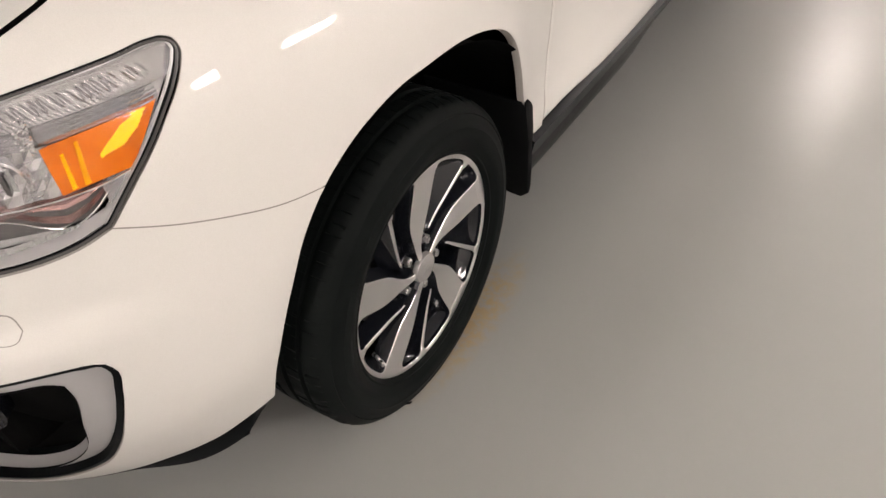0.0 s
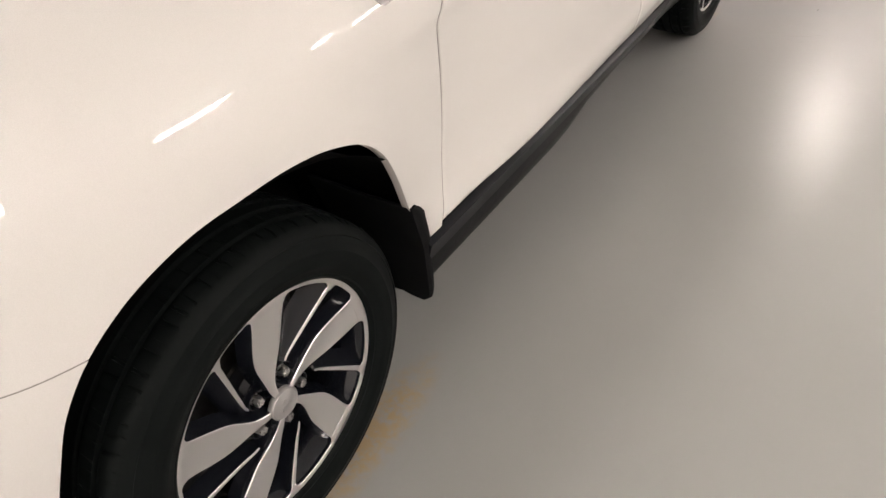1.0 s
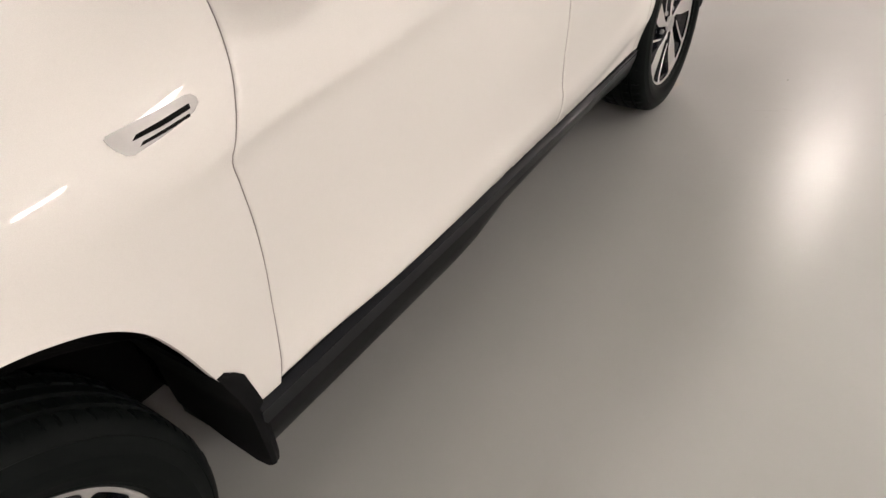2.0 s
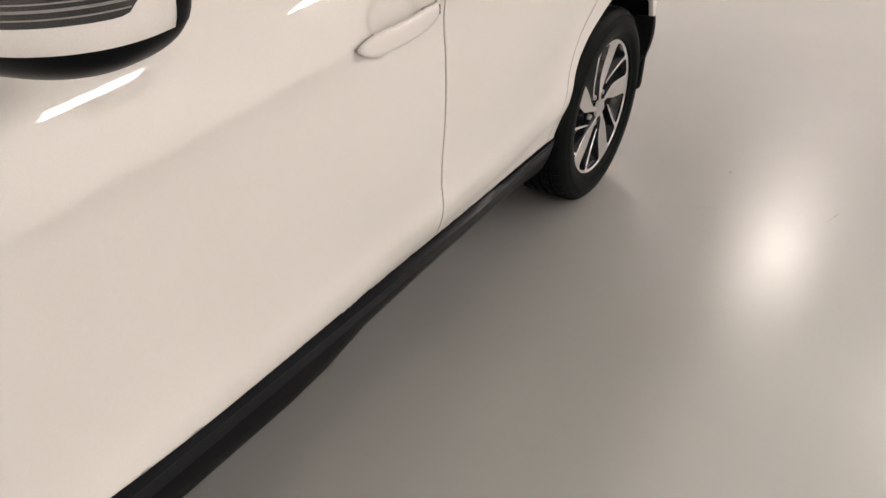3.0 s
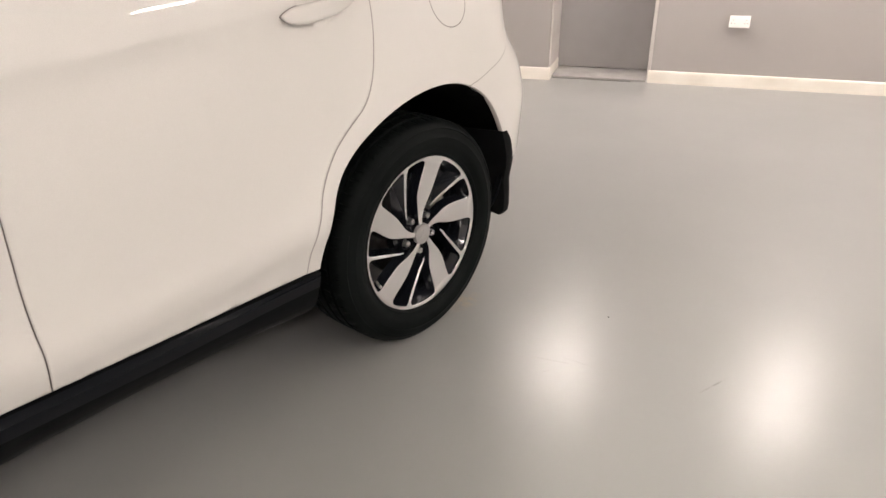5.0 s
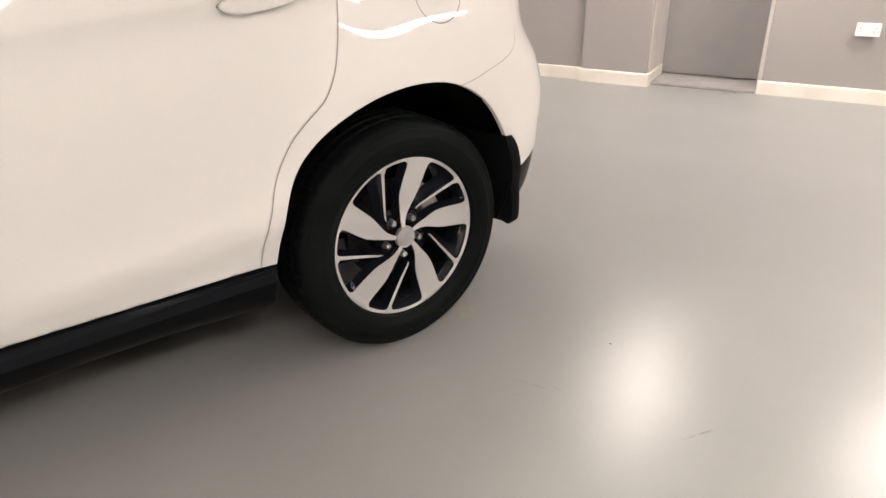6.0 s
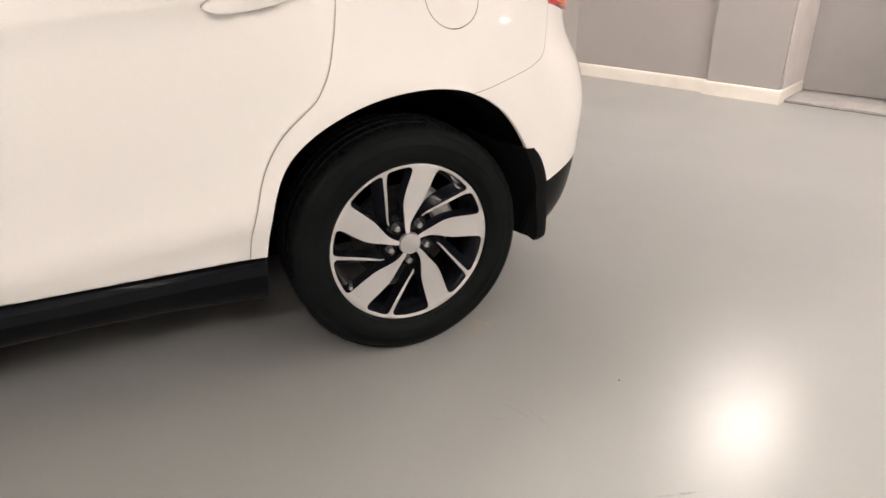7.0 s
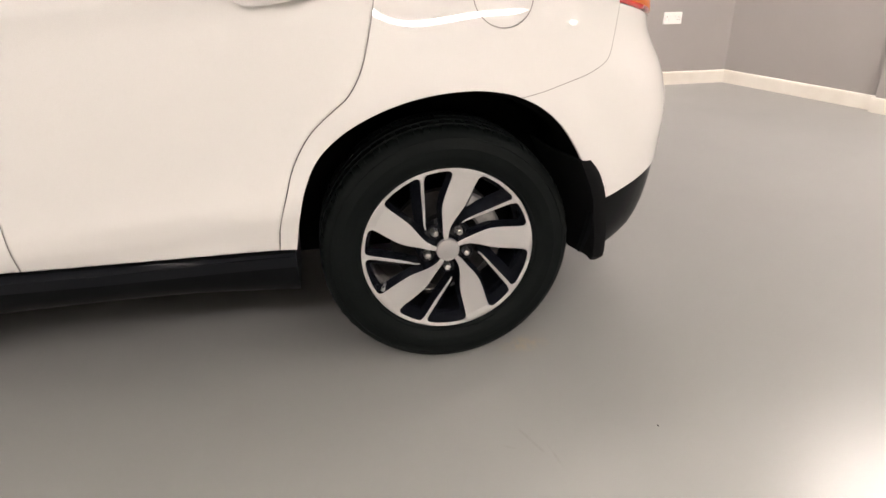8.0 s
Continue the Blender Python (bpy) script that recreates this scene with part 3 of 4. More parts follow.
socket(Matrix.Translation(wall_place(3.092, 0.0, 0.496)) @ Matrix.Rotation(radians(WALL_TURN), 4, "Z"))
socket(Matrix.Translation((-2.5, 5.054, 0.50)) @ Matrix.Rotation(radians(90), 4, "Z"))


def ceiling_light():
    """A batten light: white body on the ceiling, lit diffuser below, end caps."""
    lamp = tagged(part("ceiling_light", box((0.30, 0.70, 0.03), (0, 0, -0.015), 0.004), white_plastic, None, "long white batten light fixed to the ceiling, lit, some added as unseen fill"), category="ceiling light", group="ceiling lights")
    part("diffuser", box((0.27, 0.66, 0.008), (0, 0, -0.034), 0.003), panel_glow, lamp, "glowing warm white diffuser")
    for y in (-0.345, 0.345):
        part("end_cap", box((0.296, 0.018, 0.042), (0, y, -0.021), 0.004), white_plastic, lamp)
    return lamp


first_lamp = ceiling_light()
first_lamp.matrix_basis = pose(*BATTENS[0], CEILING)
for x, y in BATTENS[1:]:
    copy_thing(first_lamp, pose(x, y, CEILING))

# ---- the car ----
car = tagged(new("car"), "pearl white compact crossover car parked on the grey floor", "car")

FA, FB = arch_split(FRONT_ARCH, -0.238)
FRONT_BUMPER = outline(FA, BUMPER_LINE, LAMP_BASE, rounded([(-0.84, 0.80), (-1.1, 0.80), (U_FRONT, 0.80)]), straight((U_FRONT, 0.80), (U_FRONT, 0.22), 0.03),
                       rounded([(U_FRONT, 0.22), (-1.0, 0.222), (-0.8, 0.226), (-0.62, 0.238), (-0.53, 0.262), (-0.449, 0.305), (-0.392, 0.335)]))
FENDER = outline(FB, straight((0.447, 0.377), (0.514, 0.384)), SEAM_F, HOOD_LINE, LAMP_SIDE[::-1], BUMPER_LINE[::-1])
FRONT_DOOR = outline(SEAM_F, between(BELT, 0.64, 1.60), SEAM_B[::-1], straight((1.618, 0.390), (0.518, 0.398)))
REAR_DOOR = outline(SEAM_B, between(BELT, 1.64, 2.50), SEAM_R[::-1], straight((2.229, 0.388), (1.618, 0.390)))
RA, RB = arch_split(REAR_ARCH, 2.852)
FLAP_C = (2.812, 0.992)
FUEL = [(FLAP_C[0] + 0.075 * math.cos(a), FLAP_C[1] + 0.075 * math.sin(a)) for a in np.linspace(0, 2 * math.pi, 49)[:-1]]
QUARTER = outline(RA, TAIL_LINE, rounded([(3.16, 0.960), (3.14, 1.03), (3.12, 1.12), (3.1, 1.2)]), between(BELT, 2.52, 3.1)[::-1], SEAM_R[::-1], straight((2.229, 0.388), (2.272, 0.385)))
REAR_EDGE = rounded([(3.08, 0.455), (3.166, 0.478), (3.284, 0.503), (3.45, 0.52), (3.6, 0.525), (U_REAR, 0.53)])
REAR_BUMPER = outline(RB, REAR_EDGE, straight((U_REAR, 0.53), (U_REAR, 0.86), 0.03), rounded([(U_REAR, 0.86), (3.7, 0.88), (3.45, 0.905), (3.3, 0.935), (3.16, 0.960)]), TAIL_LINE[::-1])
REAR_SKIRT = outline(REAR_EDGE, straight((U_REAR, 0.53), (U_REAR, 0.30), 0.03), rounded([(U_REAR, 0.30), (3.6, 0.30), (3.40, 0.33), (3.30, 0.31), (3.18, 0.275), (3.08, 0.275)]), straight((3.08, 0.275), (3.08, 0.455)))
TAIL_LAMP = outline(rounded([(3.16, 0.962), (3.3, 0.937), (3.45, 0.908)]), rounded([(3.45, 0.908), (3.47, 1.0), (3.45, 1.12)]), rounded([(3.45, 1.12), (3.3, 1.14), (3.12, 1.13)]), rounded([(3.12, 1.13), (3.14, 1.03), (3.16, 0.962)]))
TAILGATE = outline(rounded([(3.45, 0.908), (3.7, 0.883), (U_REAR, 0.863)]), straight((U_REAR, 0.863), (U_REAR, 1.2), 0.03), straight((U_REAR, 1.2), (3.43, 1.2), 0.03), straight((3.43, 1.2), (3.45, 0.908)))
HEADLAMP = outline(LAMP_SIDE, rounded([(-0.80, 0.905), (-0.85, 0.87), (-0.84, 0.80)]), LAMP_BASE[::-1])


def dish(u0, z0, ru, rz, depth):
    """A smooth hollow pressed into a panel."""
    return lambda u, z: -depth * np.exp(-(((u - u0) / ru) ** 2 + ((z - z0) / rz) ** 2) ** 3.5)


def door_handle(u0, z0, u1, z1, parent, side):
    """A flat pull handle close to the door, pointed in front and blunt behind, with a dark seam at its ends."""
    def blade(lift, grow, deep, ends, mat, label, owner, name):
        bm = bmesh.new()
        rings = []
        for s in ends[0] + (ends[1] - ends[0]) * (0.5 - 0.5 * np.cos(np.linspace(0, math.pi, 33))):
            u, z = u0 + (u1 - u0) * s, z0 + (z1 - z0) * s
            rise = lift * (0.16 + 0.84 * math.sin(math.pi * min(max(s, 0.0), 1.0)) ** 0.5)
            tall = 0.0188 * min(1.0, 0.10 + 0.90 * math.sin(math.pi / 2 * min(max(s / 0.20, 0), 1)) ** 0.6) * min(1.0, 0.62 + 0.38 * min(max((1 - s) / 0.22, 0), 1)) + grow
            c, nn = skin(u, z), normals(np.array([u]), np.array([z]))[0]
            ring = []
            for a in np.linspace(0, 2 * math.pi, 25)[:-1]:
                ca, sa = math.cos(a), math.sin(a)
                p = c + nn * (rise + deep * math.copysign(abs(ca) ** 0.5, ca)) + np.array([0, 0, 1]) * tall * math.copysign(abs(sa) ** 0.75, sa)
                ring.append(bm.verts.new((p[0] * side, p[1], p[2])))
            rings.append(ring)
        for a, b in zip(rings, rings[1:]):
            for i in range(24):
                bm.faces.new((a[i], a[(i + 1) % 24], b[(i + 1) % 24], b[i]))
        bm.faces.new(rings[0])
        bm.faces.new(rings[-1][::-1])
        return part(name, bm, mat, owner, label, flat=False)
    h = blade(0.021, 0.0, 0.0065, (0.0, 1.0), paint, "white flat door handle", parent, "handle")
    blade(0.0165, 0.0004, 0.0030, (-0.005, 0.15), seam, "thin dark seam at the handle", h, "front_seam")
    blade(0.0165, 0.0006, 0.0035, (0.74, 1.002), seam, "thin dark seam at the handle", h, "rear_seam")
    c, nn = skin(u1 - 0.004, z1), normals(np.array([u1]), np.array([z1]))[0]
    p = c + nn * 0.0125
    key = part("key_seam", box((0.004, 0.004, 0.018), (0, 0, 0), 0.001), dark_slot, h)
    key.matrix_basis = Matrix.Translation((p[0] * side, p[1], p[2]))
    return h


def body_half(side):
    """One flank of the car with its panels, lamps, handles and trims."""
    panel("front_bumper", FRONT_BUMPER, [paint, seam], car, "white painted front bumper", [FOG], gap=0.0010, side=side)
    fender = panel("fender", FENDER, [paint, seam], car, "white painted front wing", gap=0.0011, dz=0.008, side=side)
    f_door = panel("front_door", FRONT_DOOR, [paint, seam], car, "white front door", gap=0.0013, side=side, bulge=dish(1.449, 0.957, 0.068, 0.046, 0.016), dz=0.006, du=0.009)
    r_door = panel("rear_door", REAR_DOOR, [paint, seam], car, "white rear door", gap=0.0013, side=side, bulge=dish(2.309, 1.033, 0.068, 0.046, 0.016), dz=0.006, du=0.009)
    door_handle(1.335, 0.928, 1.569, 0.948, f_door, side)
    door_handle(2.195, 1.004, 2.430, 1.031, r_door, side)
    quarter = panel("rear_quarter", QUARTER, [paint, seam], car, "white rear quarter panel", [FUEL] if side > 0 else [], gap=0.0011, side=side)
    if side > 0:
        panel("fuel_flap", FUEL, [paint, seam], quarter, "round white fuel flap", gap=0.0018, side=side)
    rear = panel("rear_bumper", REAR_BUMPER, [paint, seam], car, "white painted rear bumper", gap=0.0008, side=side)
    panel("rear_skirt", REAR_SKIRT, plastic, rear, "black plastic lower bumper skirt", gap=0.001, inset=0.006, side=side, dz=0.02)
    lamp = panel("tail_lamp", TAIL_LAMP, red, car, "red and amber tail lamp", gap=0.002, inset=-0.008, side=side)
    panel("amber_lens", shrunk(TAIL_LAMP, 0.010), amber, lamp, "amber indicator lens", gap=0.0, inset=-0.0095, side=side, depth=0.004)
    panel("tailgate", TAILGATE, [paint, seam], car, "white tailgate", gap=0.002, side=side)
    # sill trim: a swept section in black plastic, its ledge in the sheen copy
    sec = [(0.862, 0.392), (0.878, 0.384), (0.890, 0.373), (0.893, 0.368), (0.891, 0.362), (0.884, 0.335), (0.874, 0.305), (0.860, 0.275), (0.846, 0.256), (0.826, 0.240), (0.79, 0.226), (0.60, 0.222), (0.60, 0.36)]
    bm = bmesh.new()
    rings = []
    for y in [0.452, 0.47, 0.5, 0.55, 0.65, 0.8, 0.9, 1.0, 1.06, 1.12, 1.17, 1.22, 1.26, 1.3, 1.36, 1.45, 1.6, 1.8, 2.0, 2.1, 2.18, 2.235, 2.268]:
        end = float(smooth(1.75, 2.2, y))
        dip = float(np.interp(y, [0.45, 1.12, 1.22, 1.36, 1.6, 1.9, 2.25], [-0.024, -0.030, -0.022, 0.006, 0.018, 0.026, 0.0]))
        rings.append([bm.verts.new(((x - 0.016 * end * (z < 0.38)) * side, y, z + dip * float(smooth(0.345, 0.27, z)) - 0.003 * (z > 0.37) - 0.003 * (z > 0.39) + 0.009 * float(smooth(1.6, 0.55, y)) * (z > 0.35))) for x, z in sec])
    for a, b in zip(rings, rings[1:]):
        for i in range(len(sec)):
            bm.faces.new((a[i], b[i], b[(i + 1) % len(sec)], a[(i + 1) % len(sec)])).material_index = 1 if 0 < i < 5 else 0
    bm.faces.new(rings[0])
    bm.faces.new(rings[-1][::-1])
    part("sill_trim", bm, [plastic, ledge_plastic], car, "black plastic sill trim under the doors", flat=False)
    # wheel arch liners
    for axle in (0.0, 2.67):
        bm = bmesh.new()
        rows = []
        for k in range(33):
            a = radians(-2 + (176 if axle < 1 else 194) * k / 32)
            ra = 0.446 + 0.012 * math.cos(2 * a)
            edge = float(skin(axle + ra * math.cos(a), max(0.345 + ra * math.sin(a), 0.36), 0.010 + 0.03 * float(smooth(2.7, 3.0, a)) + 0.07 * float(smooth(3.12, 3.3, a)))[0])
            rows.append([bm.verts.new((x * side, axle + r * math.cos(a) + (0.02 if axle < 1 else 0.0), 0.345 + r * math.sin(a))) for x, r in ((edge, ra + 0.004), (edge - 0.02, ra - 0.004), (0.80, ra - 0.012), (0.62, ra - 0.02), (0.52, ra - 0.03), (0.50, 0.05))])
        for a, b in zip(rows, rows[1:]):
            for i in range(5):
                bm.faces.new((a[i], b[i], b[i + 1], a[i + 1]))
        part("arch_liner", bm, liner, car, "black felt wheel arch liner", flat=False)
    # mud flaps
    for top, bot, edge in ((0.515, 0.208, [(0.2, 0.447), (0.388, 0.438), (0.45, 0.42), (0.521, 0.398)]), (0.582, 0.250, [(0.25, 3.098), (0.35, 3.095), (0.455, 3.075), (0.50, 3.06), (0.565, 3.03), (0.6, 3.01)])):
        bm = bmesh.new()
        n = 16
        grid = []
        for i in range(n + 1):
            s = i / n
            z = top + (bot - top) * s
            y = float(np.interp(z, *zip(*edge)))
            face = float(skin(y + 0.02, max(z, 0.40))[0]) - 0.02 * max(0.0, (s - 0.9) / 0.1) ** 2
            wide = 0.030 * (1 - (0.7 if top < 0.55 else 0.25) * s) - 0.006 * max(0.0, (s - 0.86) / 0.14) ** 2 - (0.026 if top < 0.55 else 0.012) * max(0.0, (0.10 - s) / 0.10)
            row = []
            for x, push in ((face + 0.004, wide), (face + 0.007, wide * 0.5), (face + 0.004, -0.003), (face - 0.02, -0.008), (0.76, -0.012 if top < 0.55 else -0.045), (0.63, -0.012 if top < 0.55 else -0.06)):
                drop = 0.055 * (1 - (x - 0.63) / 0.25) * s ** 3
                row.append((x, y + push, z + drop))
            grid.append(row)
        front = [[bm.verts.new((x * side, y, z)) for x, y, z in row] for row in grid]
        back = [[bm.verts.new(((x - 0.003) * side, y + 0.008, z)) for x, y, z in row] for row in grid]
        for g in (front, back):
            for a, b in zip(g, g[1:]):
                for i in range(5):
                    bm.faces.new((a[i], a[i + 1], b[i + 1], b[i]))
        loop = lambda g: g[0] + [r[-1] for r in g[1:]] + g[-1][-2::-1] + [r[0] for r in g[-2:0:-1]]
        lf, lb = loop(front), loop(back)
        for i in range(len(lf)):
            bm.faces.new((lf[i], lf[(i + 1) % len(lf)], lb[(i + 1) % len(lf)], lb[i]))
        part("mud_flap", bm, flap_rubber, car, "black rubber mud flap behind the wheel", flat=False)
    # headlamp: housing, seals, fluted reflectors, bowls, amber block and clear cover
    tray = panel("headlamp", HEADLAMP, reflector, car, "clear headlamp with an amber indicator", gap=0.006, inset=0.050, side=side, depth=0.03, du=0.02)
    rings = [HEADLAMP, shrunk(HEADLAMP, 0.0018), shrunk(HEADLAMP, 0.0040), shrunk(HEADLAMP, 0.0052), shrunk(HEADLAMP, 0.0072)]
    panel("seal", rings[0], plastic, tray, "black lamp seal", [rings[1]], gap=0.0003, inset=0.003, side=side, depth=0.05, du=0.05)
    panel("lens_edge", rings[1], smoke, tray, "smoky rim of the lamp cover", [rings[2]], gap=0.0, inset=0.001, side=side, depth=0.01, du=0.05)
    panel("inner_seal", rings[2], plastic, tray, "dark inner lamp seal", [rings[3]], gap=0.0, inset=0.004, side=side, depth=0.03, du=0.05)
    panel("chrome_bezel", rings[3], bezel_metal, tray, "chrome lamp bezel", [rings[4]], gap=0.0, inset=0.007, side=side, depth=0.045, du=0.05)

    def sheet(name, mat, label, us, low, high, n, inset, wave, even=False):
        """A formed reflector sheet between two edges, pressed with a pattern."""
        u, s = np.meshgrid(us, np.linspace(0, 1, n))
        z = np.interp(u, *zip(*low)) * (1 - s) + np.interp(u, *zip(*high)) * s
        p = skin(u, z, inset) + normals(u.ravel(), z.ravel()).reshape(*u.shape, 3) * wave(u, z, s)[..., None]
        p[..., 0] *= side
        m = len(us)
        me = bpy.data.meshes.new(name)
        me.from_pydata(p.reshape(-1, 3).tolist(), [], [[r * m + c, r * m + c + 1, r * m + m + c + 1, r * m + m + c][::side] for r in range(n - 1) for c in range(m - 1)])
        return finish(name, me, mat, tray, label, flat=not even)

    def sparkle(u, z, s):
        """Flutes that run in broken rows, fading towards the outer corner."""
        row = smooth(0.16, 0.24, s) * smooth(0.58, 0.46, s) * smooth(-0.392, -0.43, u)
        fine = smooth(0.02, 0.06, s) * smooth(0.16, 0.12, s) * smooth(-0.44, -0.47, u)
        broken = 0.55 + 0.45 * np.sin(u * 71 + 1.3) * np.sin(u * 163)
        rim_row = smooth(0.84, 0.88, s) * smooth(0.98, 0.94, s)
        return 0.0036 * np.sin((u + 0.75 * z) * 560) * row * broken + 0.0008 * np.sin((u + 0.9 * z) * 900) * fine + 0.0006 * np.sin(u * 700) * rim_row + 0.011 * s

    sheet("fluted_reflector", lamp_grey, "silver reflector pressed with fine slanting flutes", np.arange(-0.79, -0.366, 0.0010), [(-0.79, 0.885), (-0.566, 0.898), (-0.42, 0.914), (-0.385, 0.9195), (-0.366, 0.937)],
          [(-0.79, 0.904), (-0.566, 0.937), (-0.432, 0.9545), (-0.385, 0.9598), (-0.366, 0.9540)], 34, 0.024, sparkle, True)
    sheet("stepped_reflector", lamp_grey, "silver reflector in long narrow steps", np.arange(-0.66, -0.397, 0.008), [(-0.66, 0.864), (-0.556, 0.8775), (-0.405, 0.9005), (-0.397, 0.9060)],
          [(-0.66, 0.888), (-0.566, 0.899), (-0.397, 0.9185)], 25, 0.027, lambda u, z, s: 0.0035 * ((s * 5) % 1.0) - 0.0035 * s)
    sheet("facet_reflector", reflector, "silver reflector of small square facets", np.arange(-0.80, -0.545, 0.003), [(-0.80, 0.845), (-0.545, 0.868)],
          [(-0.80, 0.899), (-0.545, 0.903)], 22, 0.040, lambda u, z, s: 0.0022 * np.sin(u * 520) * np.sin(z * 520 + u * 90) + 0.016 * smooth(-0.60, -0.55, u))
    sheet("facet_block", reflector, "chunky bright facets beside the bulb", np.arange(-0.606, -0.538, 0.0095), [(-0.606, 0.823), (-0.538, 0.825)],
          [(-0.606, 0.876), (-0.538, 0.879)], 6, 0.026, lambda u, z, s: 0.006 * np.sin(u * 1731 + s * 57) * np.cos(z * 911 + u * 377))
    sheet("lower_reflector", pinkish, "smoked pink lower reflector bowl", np.arange(-0.74, -0.490, 0.005), [(-0.74, 0.806), (-0.607, 0.806), (-0.577, 0.792), (-0.553, 0.7855), (-0.527, 0.795), (-0.508, 0.808), (-0.490, 0.827)],
          [(-0.74, 0.822), (-0.60, 0.822), (-0.545, 0.823), (-0.490, 0.831)], 12, 0.034, lambda u, z, s: -0.010 * np.sin(s * 3.1) + 0.0015 * np.sin(u * 260) * smooth(-0.57, -0.61, u))
    sheet("corner_reflector", lamp_grey, "pale plain corner under the indicator", np.arange(-0.500, -0.4595, 0.004), [(-0.500, 0.806), (-0.466, 0.838), (-0.4595, 0.841)],
          [(-0.500, 0.8285), (-0.466, 0.8385), (-0.4595, 0.843)], 5, 0.024, lambda u, z, s: 0.002 * s, True)
    sheet("outer_liner", lamp_grey, "pale liner behind the outer edge", np.arange(-0.502, -0.366, 0.004), [(-0.502, 0.800), (-0.466, 0.835), (-0.436, 0.866), (-0.405, 0.899), (-0.383, 0.921), (-0.366, 0.939)],
          [(-0.502, 0.822), (-0.466, 0.857), (-0.436, 0.888), (-0.405, 0.921), (-0.383, 0.943), (-0.366, 0.953)], 5, 0.027, lambda u, z, s: 0 * s, True)
    sheet("dark_gutter", smoke, "dark gutter round the lower bowl", np.arange(-0.76, -0.476, 0.005), [(-0.76, 0.790), (-0.63, 0.781), (-0.58, 0.779), (-0.55, 0.781), (-0.525, 0.786), (-0.497, 0.806), (-0.476, 0.827)],
          [(-0.76, 0.812), (-0.60, 0.808), (-0.553, 0.800), (-0.527, 0.806), (-0.508, 0.815), (-0.490, 0.829), (-0.476, 0.830)], 5, 0.040, lambda u, z, s: 0 * s, True)
    for name, us, low, high, depth in (("flute_band", np.arange(-0.80, -0.540, 0.0025), [(-0.80, 0.787), (-0.70, 0.776), (-0.62, 0.773), (-0.54, 0.786)], [(-0.80, 0.796), (-0.70, 0.785), (-0.62, 0.782), (-0.54, 0.790)], 0.020),):
        sheet(name, chrome, "finely fluted chrome strip", us, low, high, 6, depth, lambda u, z, s: 0.0010 * np.sin(u * 800))
    for arc, depth, r in ((rounded([(-0.66, 0.823), (-0.615, 0.8219), (-0.585, 0.8213), (-0.546, 0.8232), (-0.492, 0.8306), (-0.4625, 0.8386)]), 0.0185, 0.0012),
                          (rounded([(-0.64, 0.814), (-0.607, 0.8065), (-0.577, 0.7920), (-0.553, 0.7850), (-0.527, 0.7948), (-0.508, 0.8080), (-0.491, 0.8255)]), 0.024, 0.0010)):
        bm = bmesh.new()
        tube(bm, [(p[0] * side, p[1], p[2]) for p in (skin(u, z, depth) for u, z in arc)], r)
        part("chrome_arc", bm, chrome, tray, flat=False)
    bend = [(-0.4085, 0.9020), (-0.4615, 0.8392), (-0.5455, 0.8252), (-0.5495, 0.8783)]
    AMBER = outline(*[straight(a, b, 0.01) for a, b in zip(bend, bend[1:] + bend[:1])])
    block = panel("indicator", AMBER, amber, tray, "amber indicator lens", gap=0.0006, inset=0.020, side=side, depth=0.02, du=0.02, dz=0.02)
    # yellow strip that paints a lamp's reflection onto the amber lens
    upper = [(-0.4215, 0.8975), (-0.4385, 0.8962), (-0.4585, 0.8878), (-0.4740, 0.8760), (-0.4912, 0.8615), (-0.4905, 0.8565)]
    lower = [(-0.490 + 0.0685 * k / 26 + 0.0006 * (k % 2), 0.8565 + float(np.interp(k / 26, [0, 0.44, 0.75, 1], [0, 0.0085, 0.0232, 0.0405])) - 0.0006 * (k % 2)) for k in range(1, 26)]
    panel("glint_streak", outline(upper, lower), yellow, block, "yellow streak painted as a lamp reflection in the lens", gap=0.0001, inset=0.0192, side=side, depth=0.004, du=0.02, dz=0.02)
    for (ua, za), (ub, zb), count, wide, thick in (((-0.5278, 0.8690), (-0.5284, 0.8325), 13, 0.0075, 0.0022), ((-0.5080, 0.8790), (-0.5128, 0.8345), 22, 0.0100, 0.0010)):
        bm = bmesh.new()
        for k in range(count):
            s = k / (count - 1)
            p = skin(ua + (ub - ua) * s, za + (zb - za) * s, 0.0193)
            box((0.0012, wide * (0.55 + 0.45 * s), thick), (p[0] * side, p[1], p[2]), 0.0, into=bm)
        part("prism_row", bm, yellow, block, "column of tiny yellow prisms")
    for uc, zc, r in ((-0.612, 0.846, 0.036), (-0.712, 0.846, 0.040)):
        p, nn = skin(uc, zc, 0.040), normals(np.array([uc]), np.array([zc]))[0]
        way = Matrix.Translation((p[0] * side, p[1], p[2])) @ Vector((nn[0] * side, nn[1], 0)).to_track_quat("X", "Z").to_matrix().to_4x4()
        bowl = part("lamp_bowl", lathe([(r * 1.12, 0.006), (r * 1.10, 0.018), (r * 1.04, 0.020), (r * 0.98, 0.012), (r * 0.86, 0.002), (r * 0.6, -0.004), (r * 0.45, 0.002), (r * 0.42, 0.012), (r * 0.30, 0.016), (0.0005, 0.018)], 40), reflector, tray, "chrome lamp bowl", flat=False)
        bowl.matrix_basis = way
        for a in (-0.62, 0.62):
            vane = part("vane", box((0.010, r * 0.16, r * 1.3), (0.012, a * r, 0), 0.002), chrome, bowl)
            slot = part("shade", box((0.012, r * 0.14, r * 0.9), (0.0125, a * r * 0.62, 0), 0.002), smoke, bowl)
    cover = panel("cover", HEADLAMP, glass, tray, "clear lamp cover", gap=0.010, side=side, depth=0.003, roll=0.0)
    cover.visible_shadow = False
